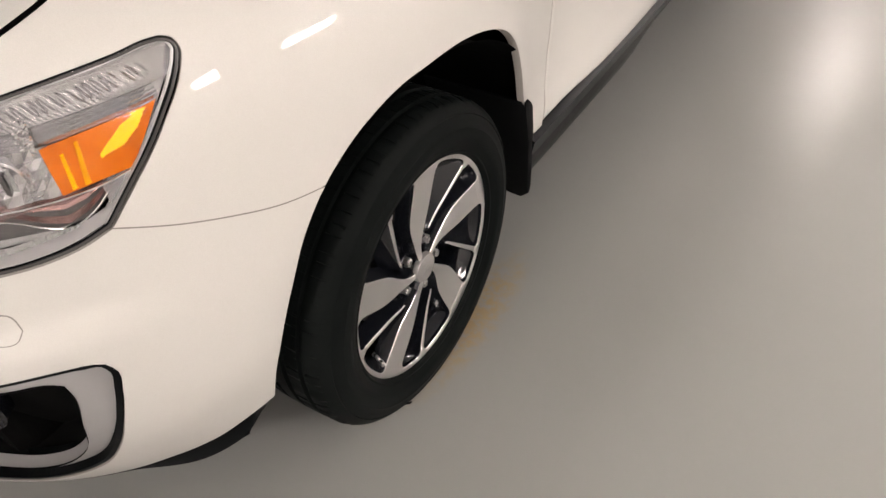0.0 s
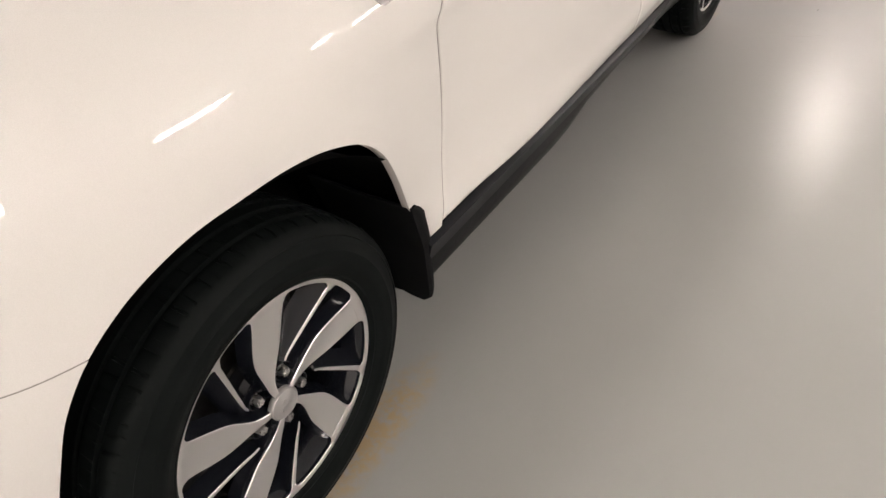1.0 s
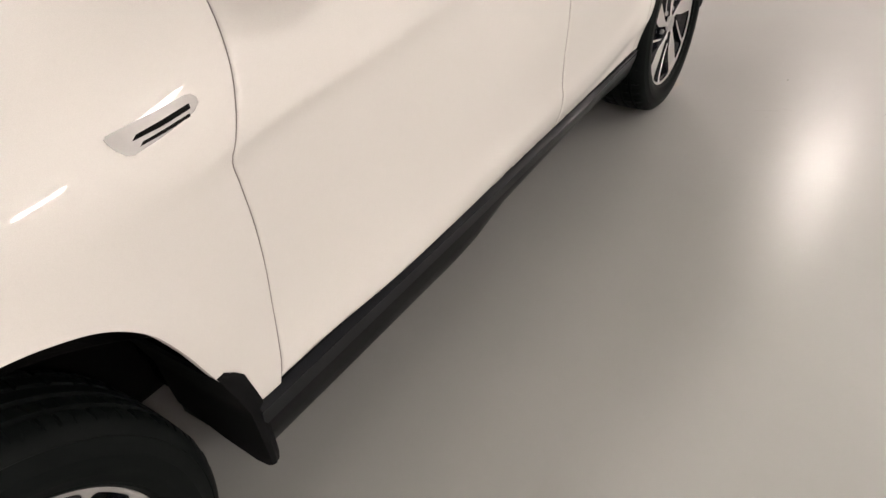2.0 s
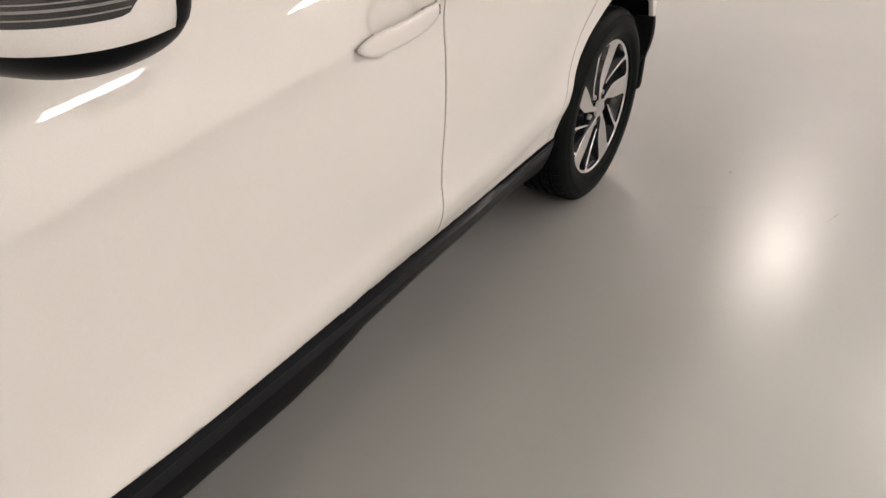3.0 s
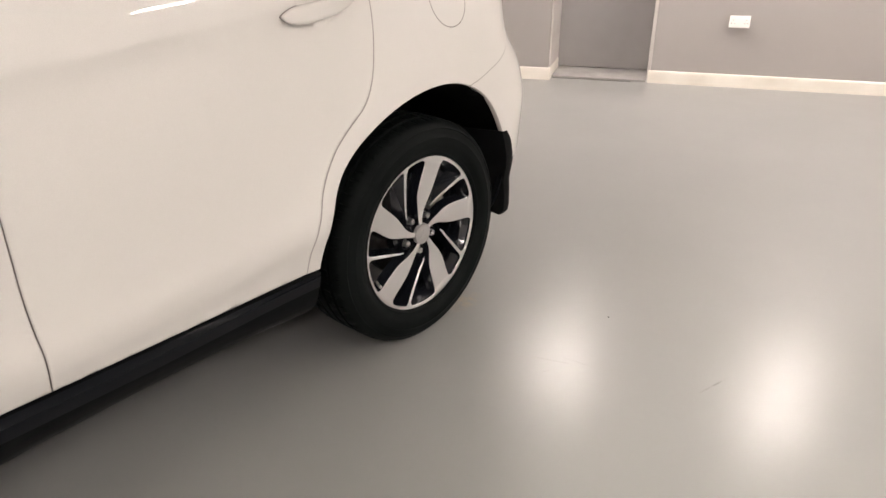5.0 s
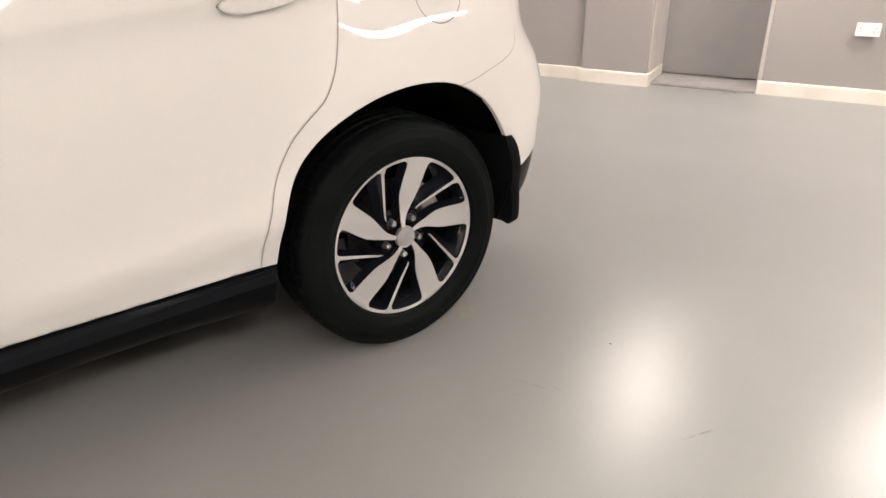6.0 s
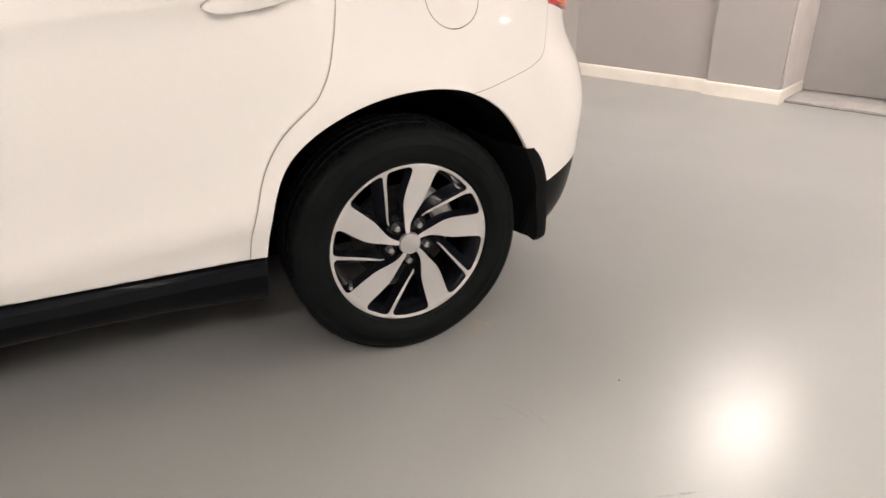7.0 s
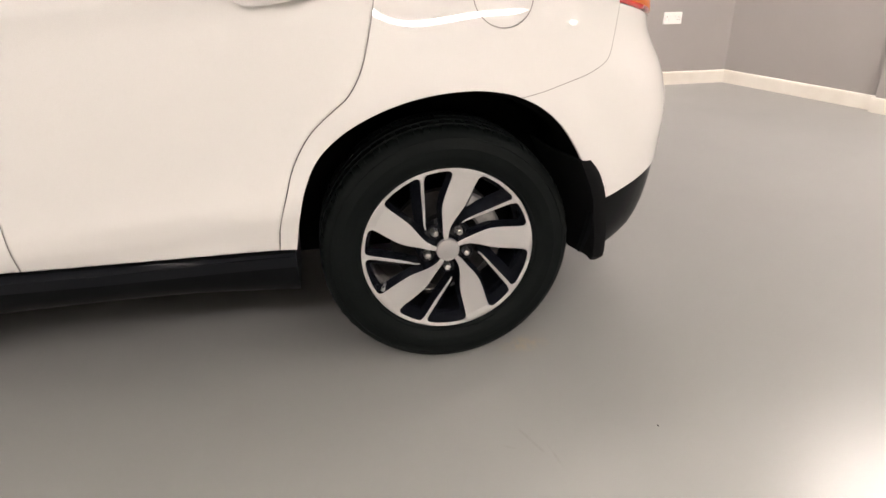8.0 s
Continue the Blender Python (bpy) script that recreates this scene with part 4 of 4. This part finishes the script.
    # fog lamp bay
    bay_in = shrunk(FOG, 0.010)
    bay = panel("fog_bay", FOG, plastic, car, "black fog lamp surround", [bay_in], gap=0.0008, inset=0.004, side=side, depth=0.05, du=0.05)
    hole = [(u - 0.016, 0.564 - (0.566 - z) * 1.19) for u, z in rounded([(-0.640, 0.553), (-0.638, 0.53), (-0.655, 0.47), (-0.680, 0.405), (-0.71, 0.37), (-0.79, 0.322), (-0.84, 0.312), (-0.90, 0.35), (-0.92, 0.45), (-0.88, 0.54), (-0.78, 0.562), (-0.70, 0.563), (-0.655, 0.561), (-0.640, 0.553)])]
    panel("trim_plate", bay_in, satin, bay, "satin silver fog trim", [hole], gap=0.0, inset=0.022, side=side, depth=0.02, du=0.03)
    bm = bmesh.new()
    rows = [[bm.verts.new((p[0] * side, p[1], p[2])) for p in skin([u for u, _ in hole[:-1]], [z for _, z in hole[:-1]], d)] for d in (0.020, 0.05, 0.112)]
    for a, b in zip(rows, rows[1:]):
        for i in range(len(a)):
            bm.faces.new((a[i], b[i], b[(i + 1) % len(a)], a[(i + 1) % len(a)]))
    part("recess_wall", bm, dark_slot, bay, flat=False)
    panel("recess", hole, dark_slot, bay, gap=-0.010, inset=0.11, side=side, depth=0.01, du=0.05, dz=0.03)
    bm = lathe([(0.040, -0.03), (0.043, 0.0), (0.040, 0.004), (0.034, 0.0), (0.0005, 0.006)], 32)
    p = skin(-0.86, 0.43, 0.075)
    nn = normals(np.array([-0.86]), np.array([0.43]))[0]
    fog = part("fog_lamp", bm, gloss, bay, "round fog lamp", flat=False)
    fog.matrix_basis = Matrix.Translation((p[0] * side, p[1], p[2])) @ Vector((nn[0] * side, nn[1], 0)).to_track_quat("X", "Z").to_matrix().to_4x4()
    # lower lip under the front bumper
    bm = bmesh.new()
    us = np.linspace(-0.400, U_FRONT, 48)
    tops = np.interp(-us, [0.392, 0.449, 0.53, 0.62, 0.8, 1.4], [0.335, 0.305, 0.262, 0.238, 0.226, 0.222])
    rows = []
    for u, zt in zip(us, tops):
        deep = 0.045 * float(smooth(-0.392, -0.47, u) * (1 - 0.8 * smooth(-0.55, -0.70, u)))
        rows.append([bm.verts.new((p[0] * side, p[1], p[2])) for p in (skin(u, zt + 0.012, 0.016), skin(u, zt, 0.005) - (0, 0, 0.003), skin(u, zt, 0.009) - (0, 0, 0.006 + deep), skin(u, zt, 0.030) - (0, 0, 0.008 + deep), skin(u, zt, 0.3))])
    for a, b in zip(rows, rows[1:]):
        for i in range(4):
            bm.faces.new((a[i], b[i], b[i + 1], a[i + 1]))
    part("bumper_lip", bm, plastic, car, "dark plastic lip under the front bumper", flat=False)
    cap_line = outline(rounded([(-0.650, 0.680), (-0.656, 0.703), (-0.68, 0.709), (-0.74, 0.716), (-0.762, 0.706), (-0.758, 0.685), (-0.70, 0.673), (-0.658, 0.669), (-0.650, 0.680)], 0.006))
    panel("washer_gap", shrunk(cap_line, -0.0014), seam, car, "thin dark gap round the washer cap", gap=0.0, inset=-0.0006, side=side, depth=0.004, du=0.02, dz=0.01, roll=0.0)
    panel("washer_cap", cap_line, [paint, seam], car, "small white washer cap", gap=0.0, inset=-0.0014, side=side, depth=0.002, du=0.02, dz=0.01, roll=0.0006)
    # wing vent with chrome surround
    loop = lambda pts: outline(*[straight(a, b, 0.005) for a, b in zip(pts, pts[1:] + pts[:1])])
    vent = loop([(0.391, 0.9330), (0.396, 0.9360), (0.435, 0.9390), (0.479, 0.9410), (0.520, 0.9430), (0.529, 0.9410), (0.534, 0.9350), (0.533, 0.9280), (0.522, 0.9210), (0.506, 0.9170), (0.458, 0.9100), (0.416, 0.9050), (0.405, 0.9080), (0.397, 0.9170), (0.392, 0.9270)])
    v = panel("wing_vent", vent, vent_silver, fender, "chrome wing vent with black slots", gap=0.0, inset=-0.006, side=side, depth=0.012, du=0.008, dz=0.004, roll=0.003)
    for pts in ([(0.420, 0.9200), (0.430, 0.9255), (0.517, 0.9325), (0.516, 0.9260), (0.468, 0.9220)], [(0.426, 0.9115), (0.433, 0.9155), (0.511, 0.9215), (0.510, 0.9175), (0.466, 0.9140)]):
        slot = loop(pts)
        panel("slot", slot, dark_slot, v, gap=0.0, inset=-0.0068, side=side, depth=0.003, du=0.01, dz=0.004, roll=0.0)
    # belt strip and side glass
    strip = []
    bm = bmesh.new()
    for u, z in rounded([(0.66, 1.040), (1.07, 1.070), (1.65, 1.112), (2.513, 1.174), (3.08, 1.198)], 0.05):
        p = skin(u, z, 0.0)
        strip.append([bm.verts.new(((p[0] + dx) * side, p[1], p[2] + dz)) for dx, dz in ((0.002, 0.001), (0.004, 0.012), (-0.006, 0.018), (-0.02, 0.014), (-0.02, 0.0))])
    for a, b in zip(strip, strip[1:]):
        for i in range(5):
            bm.faces.new((a[i], b[i], b[(i + 1) % 5], a[(i + 1) % 5]))
    part("belt_strip", bm, chrome, car, "bright strip along the window base", flat=False)
    bm = bmesh.new()
    rows = []
    for u, z in rounded([(0.60, 1.040), (1.07, 1.072), (1.65, 1.114), (2.513, 1.176), (3.14, 1.2)], 0.05):
        p = skin(u, z, 0.012)
        top_z = float(np.interp(u, [0.6, 1.1, 1.8, 2.6, 3.05, 3.14], [1.045, 1.47, 1.55, 1.53, 1.45, 1.25]))
        top_x = float(np.interp(u, [0.6, 1.1, 1.8, 2.6, 3.05, 3.14], [0.69, 0.62, 0.60, 0.59, 0.59, 0.64]))
        rows.append([bm.verts.new(((p[0] + (top_x - p[0]) * s) * side, p[1] + (0.12 * s if u < 1 else 0), p[2] + 0.006 + (top_z - p[2]) * s)) for s in (0, 0.3, 0.65, 1)])
    for a, b in zip(rows, rows[1:]):
        for i in range(3):
            bm.faces.new((a[i], b[i], b[i + 1], a[i + 1]))
    part("side_glass", bm, tint, car, "dark tinted side windows", flat=False)
    # door mirror: white shell on a black foot
    bm = bmesh.new()
    bmesh.ops.create_uvsphere(bm, u_segments=64, v_segments=56, radius=1.0)
    for f in bm.faces:
        f.material_index = 1 if f.calc_center_median().z < -0.363 else 0
    power = lambda c, e: math.copysign(abs(c) ** e, c)

    def shell_point(x, y, z):
        """A place on the squarish shell for a place on the unit ball."""
        y = -math.sqrt(max(1 - x * x - z * z, 0.0)) if y is None else y
        return Vector((power(x, 0.6) * 0.137, power(y, 0.75) * 0.085 + 0.02 * abs(x), power(z, 0.6) * 0.085 + 0.004 * x))

    for v in bm.verts:
        v.co = shell_point(*v.co)
    shell = part("door_mirror", bm, [paint, plastic], car, "white door mirror with a black underside", flat=False)
    shell.matrix_basis = Matrix.Translation((1.005 * side, 0.80, 1.162)) @ Matrix.Rotation(radians(14 * side), 4, "Z") @ Matrix.Diagonal((side, 1, 1, 1))
    lens = ("repeater", lens_black, "dark ribbed indicator lens in the mirror shell", 1.004, -0.28, 0.42, 0.30, 0.980)
    ribs = [("rib", vent_silver, "", 1.007, h, h + 0.016 + 0.012 * (k % 2), 0.35, 0.966) for k, h in enumerate((-0.21, -0.14, -0.07, 0.0, 0.08, 0.17, 0.27))]
    rim = ("edge_trim", plastic, "thin black outer edge of the mirror shell", 1.004, -0.56, 0.56, 0.07, 0.80)
    for name, mat, label, grow, low, high, x0, x1 in [lens, rim] + ribs:
        bm = bmesh.new()
        rows = []
        for a in np.linspace(0, 1, 13 if name != "rib" else 3):
            row = []
            for b in np.linspace(0, 1, 33):
                px, pz = x0 + (x1 - x0) * b, low + (high - low) * a
                if name == "repeater":
                    pz = 0.07 + (pz - 0.07) * (1 - abs(2 * b - 1) ** 24 * 0.35)
                x, z = power(px, 1 / 0.6), power(pz, 1 / 0.6)
                spot = shell_point(x, None, z) if name != "edge_trim" else shell_point(math.sqrt(1 - px * px - z * z), px, z)
                row.append(bm.verts.new(spot * grow))
            rows.append(row)
        for g, h in zip(rows, rows[1:]):
            for i in range(32):
                bm.faces.new((g[i], g[i + 1], h[i + 1], h[i]))
        part(name, bm, mat, shell, label, flat=False)
    bm = box((0.15, 0.06, 0.026), (0.90, 0.765, 1.092), 0.010, Matrix.Rotation(radians(8), 4, "Y"))
    for vert in bm.verts:
        vert.co.x *= side
    part("foot", bm, plastic, shell, "black mirror foot").matrix_parent_inverse = shell.matrix_basis.inverted()


for side in (1, -1):
    body_half(side)

# bonnet, roof, screens and floor pan close the shell
bm = bmesh.new()
rows = []
for k, (u, z) in enumerate(rounded([(0.52, 1.107), (0.3, 1.115), (0.0, 1.111), (-0.2, 1.093), (-0.35, 1.061), (-0.42, 1.037), (-0.481, 1.014), (-0.542, 0.993), (-0.66, 0.958), (-0.80, 0.915)], 0.05)):
    p = skin(u, z, 0.0010) - (0, 0, 0.0002)
    rows.append([bm.verts.new((p[0] * s, p[1] - 0.10 * (1 - s * s) * smooth(0.0, -0.7, u), p[2] + 0.055 * (1 - s * s) ** 0.8)) for s in np.linspace(-1, 1, 25)])
for a, b in zip(rows, rows[1:]):
    for i in range(24):
        bm.faces.new((a[i], a[i + 1], b[i + 1], b[i]))
part("bonnet", bm, paint, car, "white bonnet", flat=False)


def shell_band(name, stations, mat, label, bow=0.04):
    """A sheet through (y, height, half width) stations, bowed across."""
    bm = bmesh.new()
    rows = [[bm.verts.new((w * s, y, z + bow * (1 - s * s))) for s in np.linspace(-1, 1, 17)] for y, z, w in stations]
    for a, b in zip(rows, rows[1:]):
        for i in range(16):
            bm.faces.new((a[i], a[i + 1], b[i + 1], b[i]))
    return part(name, bm, mat, car, label, flat=False)


shell_band("windscreen", [(0.60, 1.045, 0.70), (0.9, 1.27, 0.66), (1.22, 1.49, 0.62)], tint, "dark raked windscreen")
shell_band("roof", [(1.22, 1.492, 0.622), (1.6, 1.555, 0.605), (2.1, 1.565, 0.595), (2.7, 1.53, 0.592), (3.06, 1.455, 0.592)], paint, "white roof")
shell_band("rear_screen", [(3.06, 1.452, 0.592), (3.2, 1.32, 0.62), (3.33, 1.19, 0.66)], tint, "dark rear window")
# unseen black boxes fill the body and keep light from passing through
part("floor_pan", box((1.38, 1.78, 0.26), (0, 1.36, 0.33), 0.03), liner, car, "black underbody")
part("body_filler", box((1.66, 1.70, 0.60), (0, 1.36, 0.66), 0.03), liner, car, "unseen black block behind the doors that keeps light out")
part("engine_tray", box((0.98, 1.25, 0.44), (0, -0.05, 0.40), 0.03), liner, car, "black tray under the engine")
part("boot_pan", box((0.98, 1.16, 0.46), (0, 2.80, 0.43), 0.03), liner, car, "black boot floor")


# ---- wheels ----
def swept(r, table):
    """The table's value at a radius, eased over the neighbouring radii."""
    return sum(np.interp(r + d, [a for a, _ in table][::-1], [b for _, b in table][::-1]) for d in np.linspace(-0.013, 0.013, 9)) / 9


SPOKE_LOW = [(0.226, 67.5), (0.20, 68.0), (0.165, 68.3), (0.125, 69.5), (0.10, 73.5), (0.075, 80.0), (0.055, 86.0), (0.030, 88.0)]
SPOKE_HIGH = [(0.226, 86.5), (0.20, 87.5), (0.165, 91.5), (0.125, 97.0), (0.10, 98.5), (0.075, 100.0), (0.055, 103.5), (0.030, 110.0)]
THIN_LOW, THIN_HIGH = [], []
for r in np.linspace(0.228, 0.086, 24):
    a = math.degrees(math.acos(float(np.interp(r, [0.086, 0.228], [-0.0612, -0.0690])) / r))
    half = math.degrees(float(np.interp(r, [0.086, 0.094, 0.228], [0.0012, 0.0036, 0.0058])) / r)
    THIN_LOW.append((r, a - half))
    THIN_HIGH.append((r, a + half))
FACE_X = [(0.24, 0.0945), (0.226, 0.0925), (0.18, 0.0885), (0.12, 0.0845), (0.07, 0.0850), (0.03, 0.0875)]


def spoke(name, low, high, radii, parent, label, depth=0.030, flank=(0.010, 0.010), drop=0.0):
    """A swept spoke: machined face, black lacquered sides that widen behind it."""
    bm = bmesh.new()
    across = 6
    top, mid, base = [], [], []
    for r in radii:
        a, b = swept(r, low), swept(r, high)
        x = float(swept(r, FACE_X)) - drop
        row = lambda lo, hi, xx: [bm.verts.new((xx, r * math.cos(radians(lo + (hi - lo) * i / across)), r * math.sin(radians(lo + (hi - lo) * i / across)))) for i in range(across + 1)]
        ease = math.degrees(0.0012 / r)
        spread = [math.degrees(f / r) for f in flank]
        top.append(row(a + ease, b - ease, x))
        mid.append(row(a, b, x - 0.0015))
        base.append(row(a - spread[0], b + spread[1], x - depth))
    for g, h in zip(top, top[1:]):
        for i in range(across):
            bm.faces.new((g[i], g[i + 1], h[i + 1], h[i])).material_index = 0
    for upper, lower, index in ((top, mid, 0), (mid, base, 1)):
        for j in (0, across):
            for k in range(len(radii) - 1):
                bm.faces.new((upper[k][j], upper[k + 1][j], lower[k + 1][j], lower[k][j])).material_index = index
        for k in (0, len(radii) - 1):
            for i in range(across):
                bm.faces.new((upper[k][i], upper[k][i + 1], lower[k][i + 1], lower[k][i])).material_index = 1
    ob = part(name, bm, [alloy, gloss], parent, label)
    return ob


def build_wheel():
    """A five-spoke two-tone alloy wheel with its tyre; the axle runs along x, the outside is +x."""
    rim = part("wheel", lathe([(0.2285, 0.088), (0.2225, 0.076), (0.212, 0.060), (0.206, 0.02), (0.205, -0.06), (0.214, -0.09), (0.232, -0.096), (0.236, -0.10), (0.2385, -0.094),
                               (0.2385, 0.09), (0.2285, 0.090)], 96), gloss, car, "two-tone alloy wheel with a black tyre", flat=False)
    # machined rim face; its inner edge runs into the spokes with round fillets
    sides = [(float(swept(0.222, lo)), float(swept(0.222, hi))) for lo, hi in ((SPOKE_LOW, SPOKE_HIGH), (THIN_LOW, THIN_HIGH))]
    bm = bmesh.new()
    rings = []
    for k in range(720):
        deg = k / 2 % 72 + 72
        gaps = []
        for lo, hi in sides:
            for turn in (-72, 0, 72):
                a, b = lo + turn, hi + turn
                gaps.append(0.0 if a <= deg <= b else radians(min(abs(deg - a), abs(deg - b))) * 0.222)
        near = min(min(gaps), 0.013)
        inner = 0.2262 - (0.013 - math.sqrt(max(0.013 ** 2 - (0.013 - near) ** 2, 0.0)))
        face = float(swept(inner, FACE_X)) + 0.0006
        section = ((inner + 0.002, 0.066), (inner, face - 0.0014), (inner + 0.0010, face), ((inner + 0.2345) / 2, max(face, 0.0940)), (0.2345, 0.0952), (0.2362, 0.0945), (0.2375, 0.088))
        c, s = math.cos(radians(k / 2)), math.sin(radians(k / 2))
        rings.append([bm.verts.new((x, r * c, r * s)) for r, x in section])
    for k, g in enumerate(rings):
        h = rings[(k + 1) % len(rings)]
        for i in range(6):
            bm.faces.new((g[i], h[i], h[i + 1], g[i + 1])).material_index = 1 if i == 0 else 0
    part("lip", bm, [alloy, gloss], rim, "machined rim edge", flat=False)
    pitch = 92
    offs = (0.0, 0.72, 0.78, 0.95)

    def tread(k, n):
        if n is None:
            return 2 * math.pi * (k // 4 + offs[k % 4] + 0.16 * math.sin(k // 4 * 2.4)) / pitch
        return (-0.0042 if n in tread_rows else -0.0028 if n in side_rows else 0.0) if k % 4 in (2, 3) else 0.0012 * (k // 4 % 2) * (n in side_rows)
    prof = [(0.2345, 0.088), (0.2365, 0.098), (0.243, 0.1045), (0.247, 0.1045), (0.249, 0.1060), (0.262, 0.1105), (0.2635, 0.1118), (0.276, 0.1136), (0.292, 0.1135), (0.2935, 0.1122), (0.305, 0.1100),
            (0.316, 0.1055), (0.3175, 0.1068), (0.327, 0.1000), (0.3345, 0.0920), (0.3395, 0.0800), (0.3415, 0.0640), (0.3345, 0.0625), (0.3345, 0.0535), (0.3420, 0.0520), (0.3430, 0.0245), (0.3360, 0.0230), (0.3360, 0.0140), (0.3432, 0.0125)]
    tread_rows, side_rows = {16, 20}, {15}
    mirrored = prof + [(r, -x) for r, x in prof[::-1]]
    tread_rows = tread_rows | {len(mirrored) - 1 - n for n in tread_rows}
    side_rows = side_rows | {len(mirrored) - 1 - n for n in side_rows}
    tyre = part("tyre", lathe(mirrored, pitch * 4, wobble=tread), rubber, rim, "black tyre with tread blocks", flat=False)
    part("hub_plate", lathe([(0.0005, 0.060), (0.048, 0.060), (0.072, 0.056), (0.082, 0.046), (0.084, 0.02)], 60), gloss, rim, "black lacquered hub", flat=False)
    radii = np.linspace(0.227, 0.030, 30)
    thin_radii = np.linspace(0.227, 0.086, 22)
    for k in range(5):
        turn = Matrix.Rotation(radians(72 * k), 4, "X")
        if k == 0:
            wide = spoke("spoke", SPOKE_LOW, SPOKE_HIGH, radii, rim, "wide machined spoke")
            thin = spoke("thin_spoke", THIN_LOW, THIN_HIGH, thin_radii, rim, "thin machined spoke", depth=0.036, flank=(0.008, 0.026), drop=0.001)
            bm = lathe([(0.0115, 0.056), (0.0115, 0.066), (0.0100, 0.0685), (0.0100, 0.078), (0.0085, 0.082), (0.0055, 0.083), (0.0050, 0.079), (0.0004, 0.079)], 6)
            nut = part("wheel_nut", bm, steel, rim, "steel wheel nut")
            bm = lathe([(0.0195, 0.0605), (0.0190, 0.072), (0.0172, 0.072), (0.0165, 0.0605)], 28)
            cup = part("nut_cup", bm, gloss, rim, "black nut pocket", flat=False)
            bases = {wide: Matrix(), thin: Matrix(), nut: Matrix.Translation((0, 0, -0.05715)), cup: Matrix.Translation((0, 0, -0.05715))}
        for ob, base in bases.items():
            copy = ob if k == 0 else ob.copy()
            if k:
                scene.collection.objects.link(copy)
            copy.matrix_basis = turn @ base
    cap = part("centre_cap", lathe([(0.0325, 0.080), (0.0320, 0.0895), (0.0305, 0.0915), (0.0285, 0.0905), (0.020, 0.0925), (0.0005, 0.0935)], 48), cap_silver, rim, "silver centre cap", flat=False)
    bm = bmesh.new()
    for a in (90, 210, 330):
        c, s = math.cos(radians(a)), math.sin(radians(a))
        pts = [(0.0922, r * c - w * s, r * s + w * c) for r, w in ((0.001, 0.0), (0.008, 0.0042), (0.015, 0.0), (0.008, -0.0042))]
        slab(pts, 0.0018, into=bm)
    part("badge", bm, cap_silver, cap, "small raised emblem")
    bm = rod((0.058, -0.172, -0.098), (0.082, -0.180, -0.103), 0.004, 10)
    rod((0.078, -0.1787, -0.1022), (0.090, -0.1827, -0.1044), 0.0052, 10, into=bm)
    part("valve", bm, steel, rim, "tyre valve with its cap", flat=False)
    return rim


wheel = build_wheel()
wheel.matrix_basis = pose(0.7725, 2.67, 0.343)
for x, y, turn, spin in ((0.7885, 0.0, 1, 7), (-0.7885, 0.0, 181, 0), (-0.7725, 2.67, 180, 20)):
    copy_thing(wheel, pose(x, y, 0.343, 0, 0, turn) @ Matrix.Rotation(radians(spin), 4, "X"))
for x, y, turn in ((0.7725, 2.67, 0), (0.7885, 0.0, 1), (-0.7885, 0.0, 181), (-0.7725, 2.67, 180)):
    disc = part("brake_disc", lathe([(0.0005, 0.050), (0.07, 0.050), (0.075, 0.02), (0.082, 0.012), (0.145, 0.012), (0.147, 0.006), (0.145, -0.012), (0.08, -0.012)], 64), disc_metal, car, "grey iron brake disc", flat=False)
    disc.matrix_basis = pose(x, y, 0.343, 0, 0, turn)
    bm = bmesh.new()
    ring = [[bm.verts.new((x, r * math.cos(radians(12 + 5 * k)), r * math.sin(radians(12 + 5 * k)))) for x, r in ((-0.026, 0.104), (0.044, 0.102), (0.050, 0.108), (0.052, 0.130), (0.048, 0.156), (0.040, 0.163), (-0.026, 0.163))] for k in range(11)]
    for a, b in zip(ring, ring[1:]):
        for i in range(7):
            bm.faces.new((a[i], b[i], b[(i + 1) % 7], a[(i + 1) % 7]))
    bm.faces.new(ring[0])
    bm.faces.new(ring[-1][::-1])
    caliper = part("brake_caliper", bm, caliper_metal, car, "grey brake caliper")
    caliper.matrix_basis = pose(x, y, 0.343, 0, 0, turn)
    bm = rod((0.05, 0, 0), (-0.30, 0, 0), 0.06, 20)
    axle = part("axle_stub", bm, liner, car, "dark axle stub", flat=False)
    axle.matrix_basis = pose(x, y, 0.343, 0, 0, turn)

# ---- small marks on the floor ----
for x, y, size, turn in ((0.874, -0.104, 0.012, 30), (0.614, -0.351, 0.014, 70), (1.267, 3.127, 0.004, 10)):
    bm = box((size, size * 0.35, 0.003), (0, 0, 0), 0.001)
    box((size * 0.6, size * 0.3, 0.002), (size * 0.5, size * 0.2, 0), 0.0005, Matrix.Rotation(0.6, 4, "Z"), into=bm)
    bit = tagged(part("grit", bm, liner, None, "tiny dark scrap of dirt lying on the floor"), category="dirt", group="scraps on the floor")
    bit.matrix_basis = pose(x, y, 0.0015, 0, 0, turn)
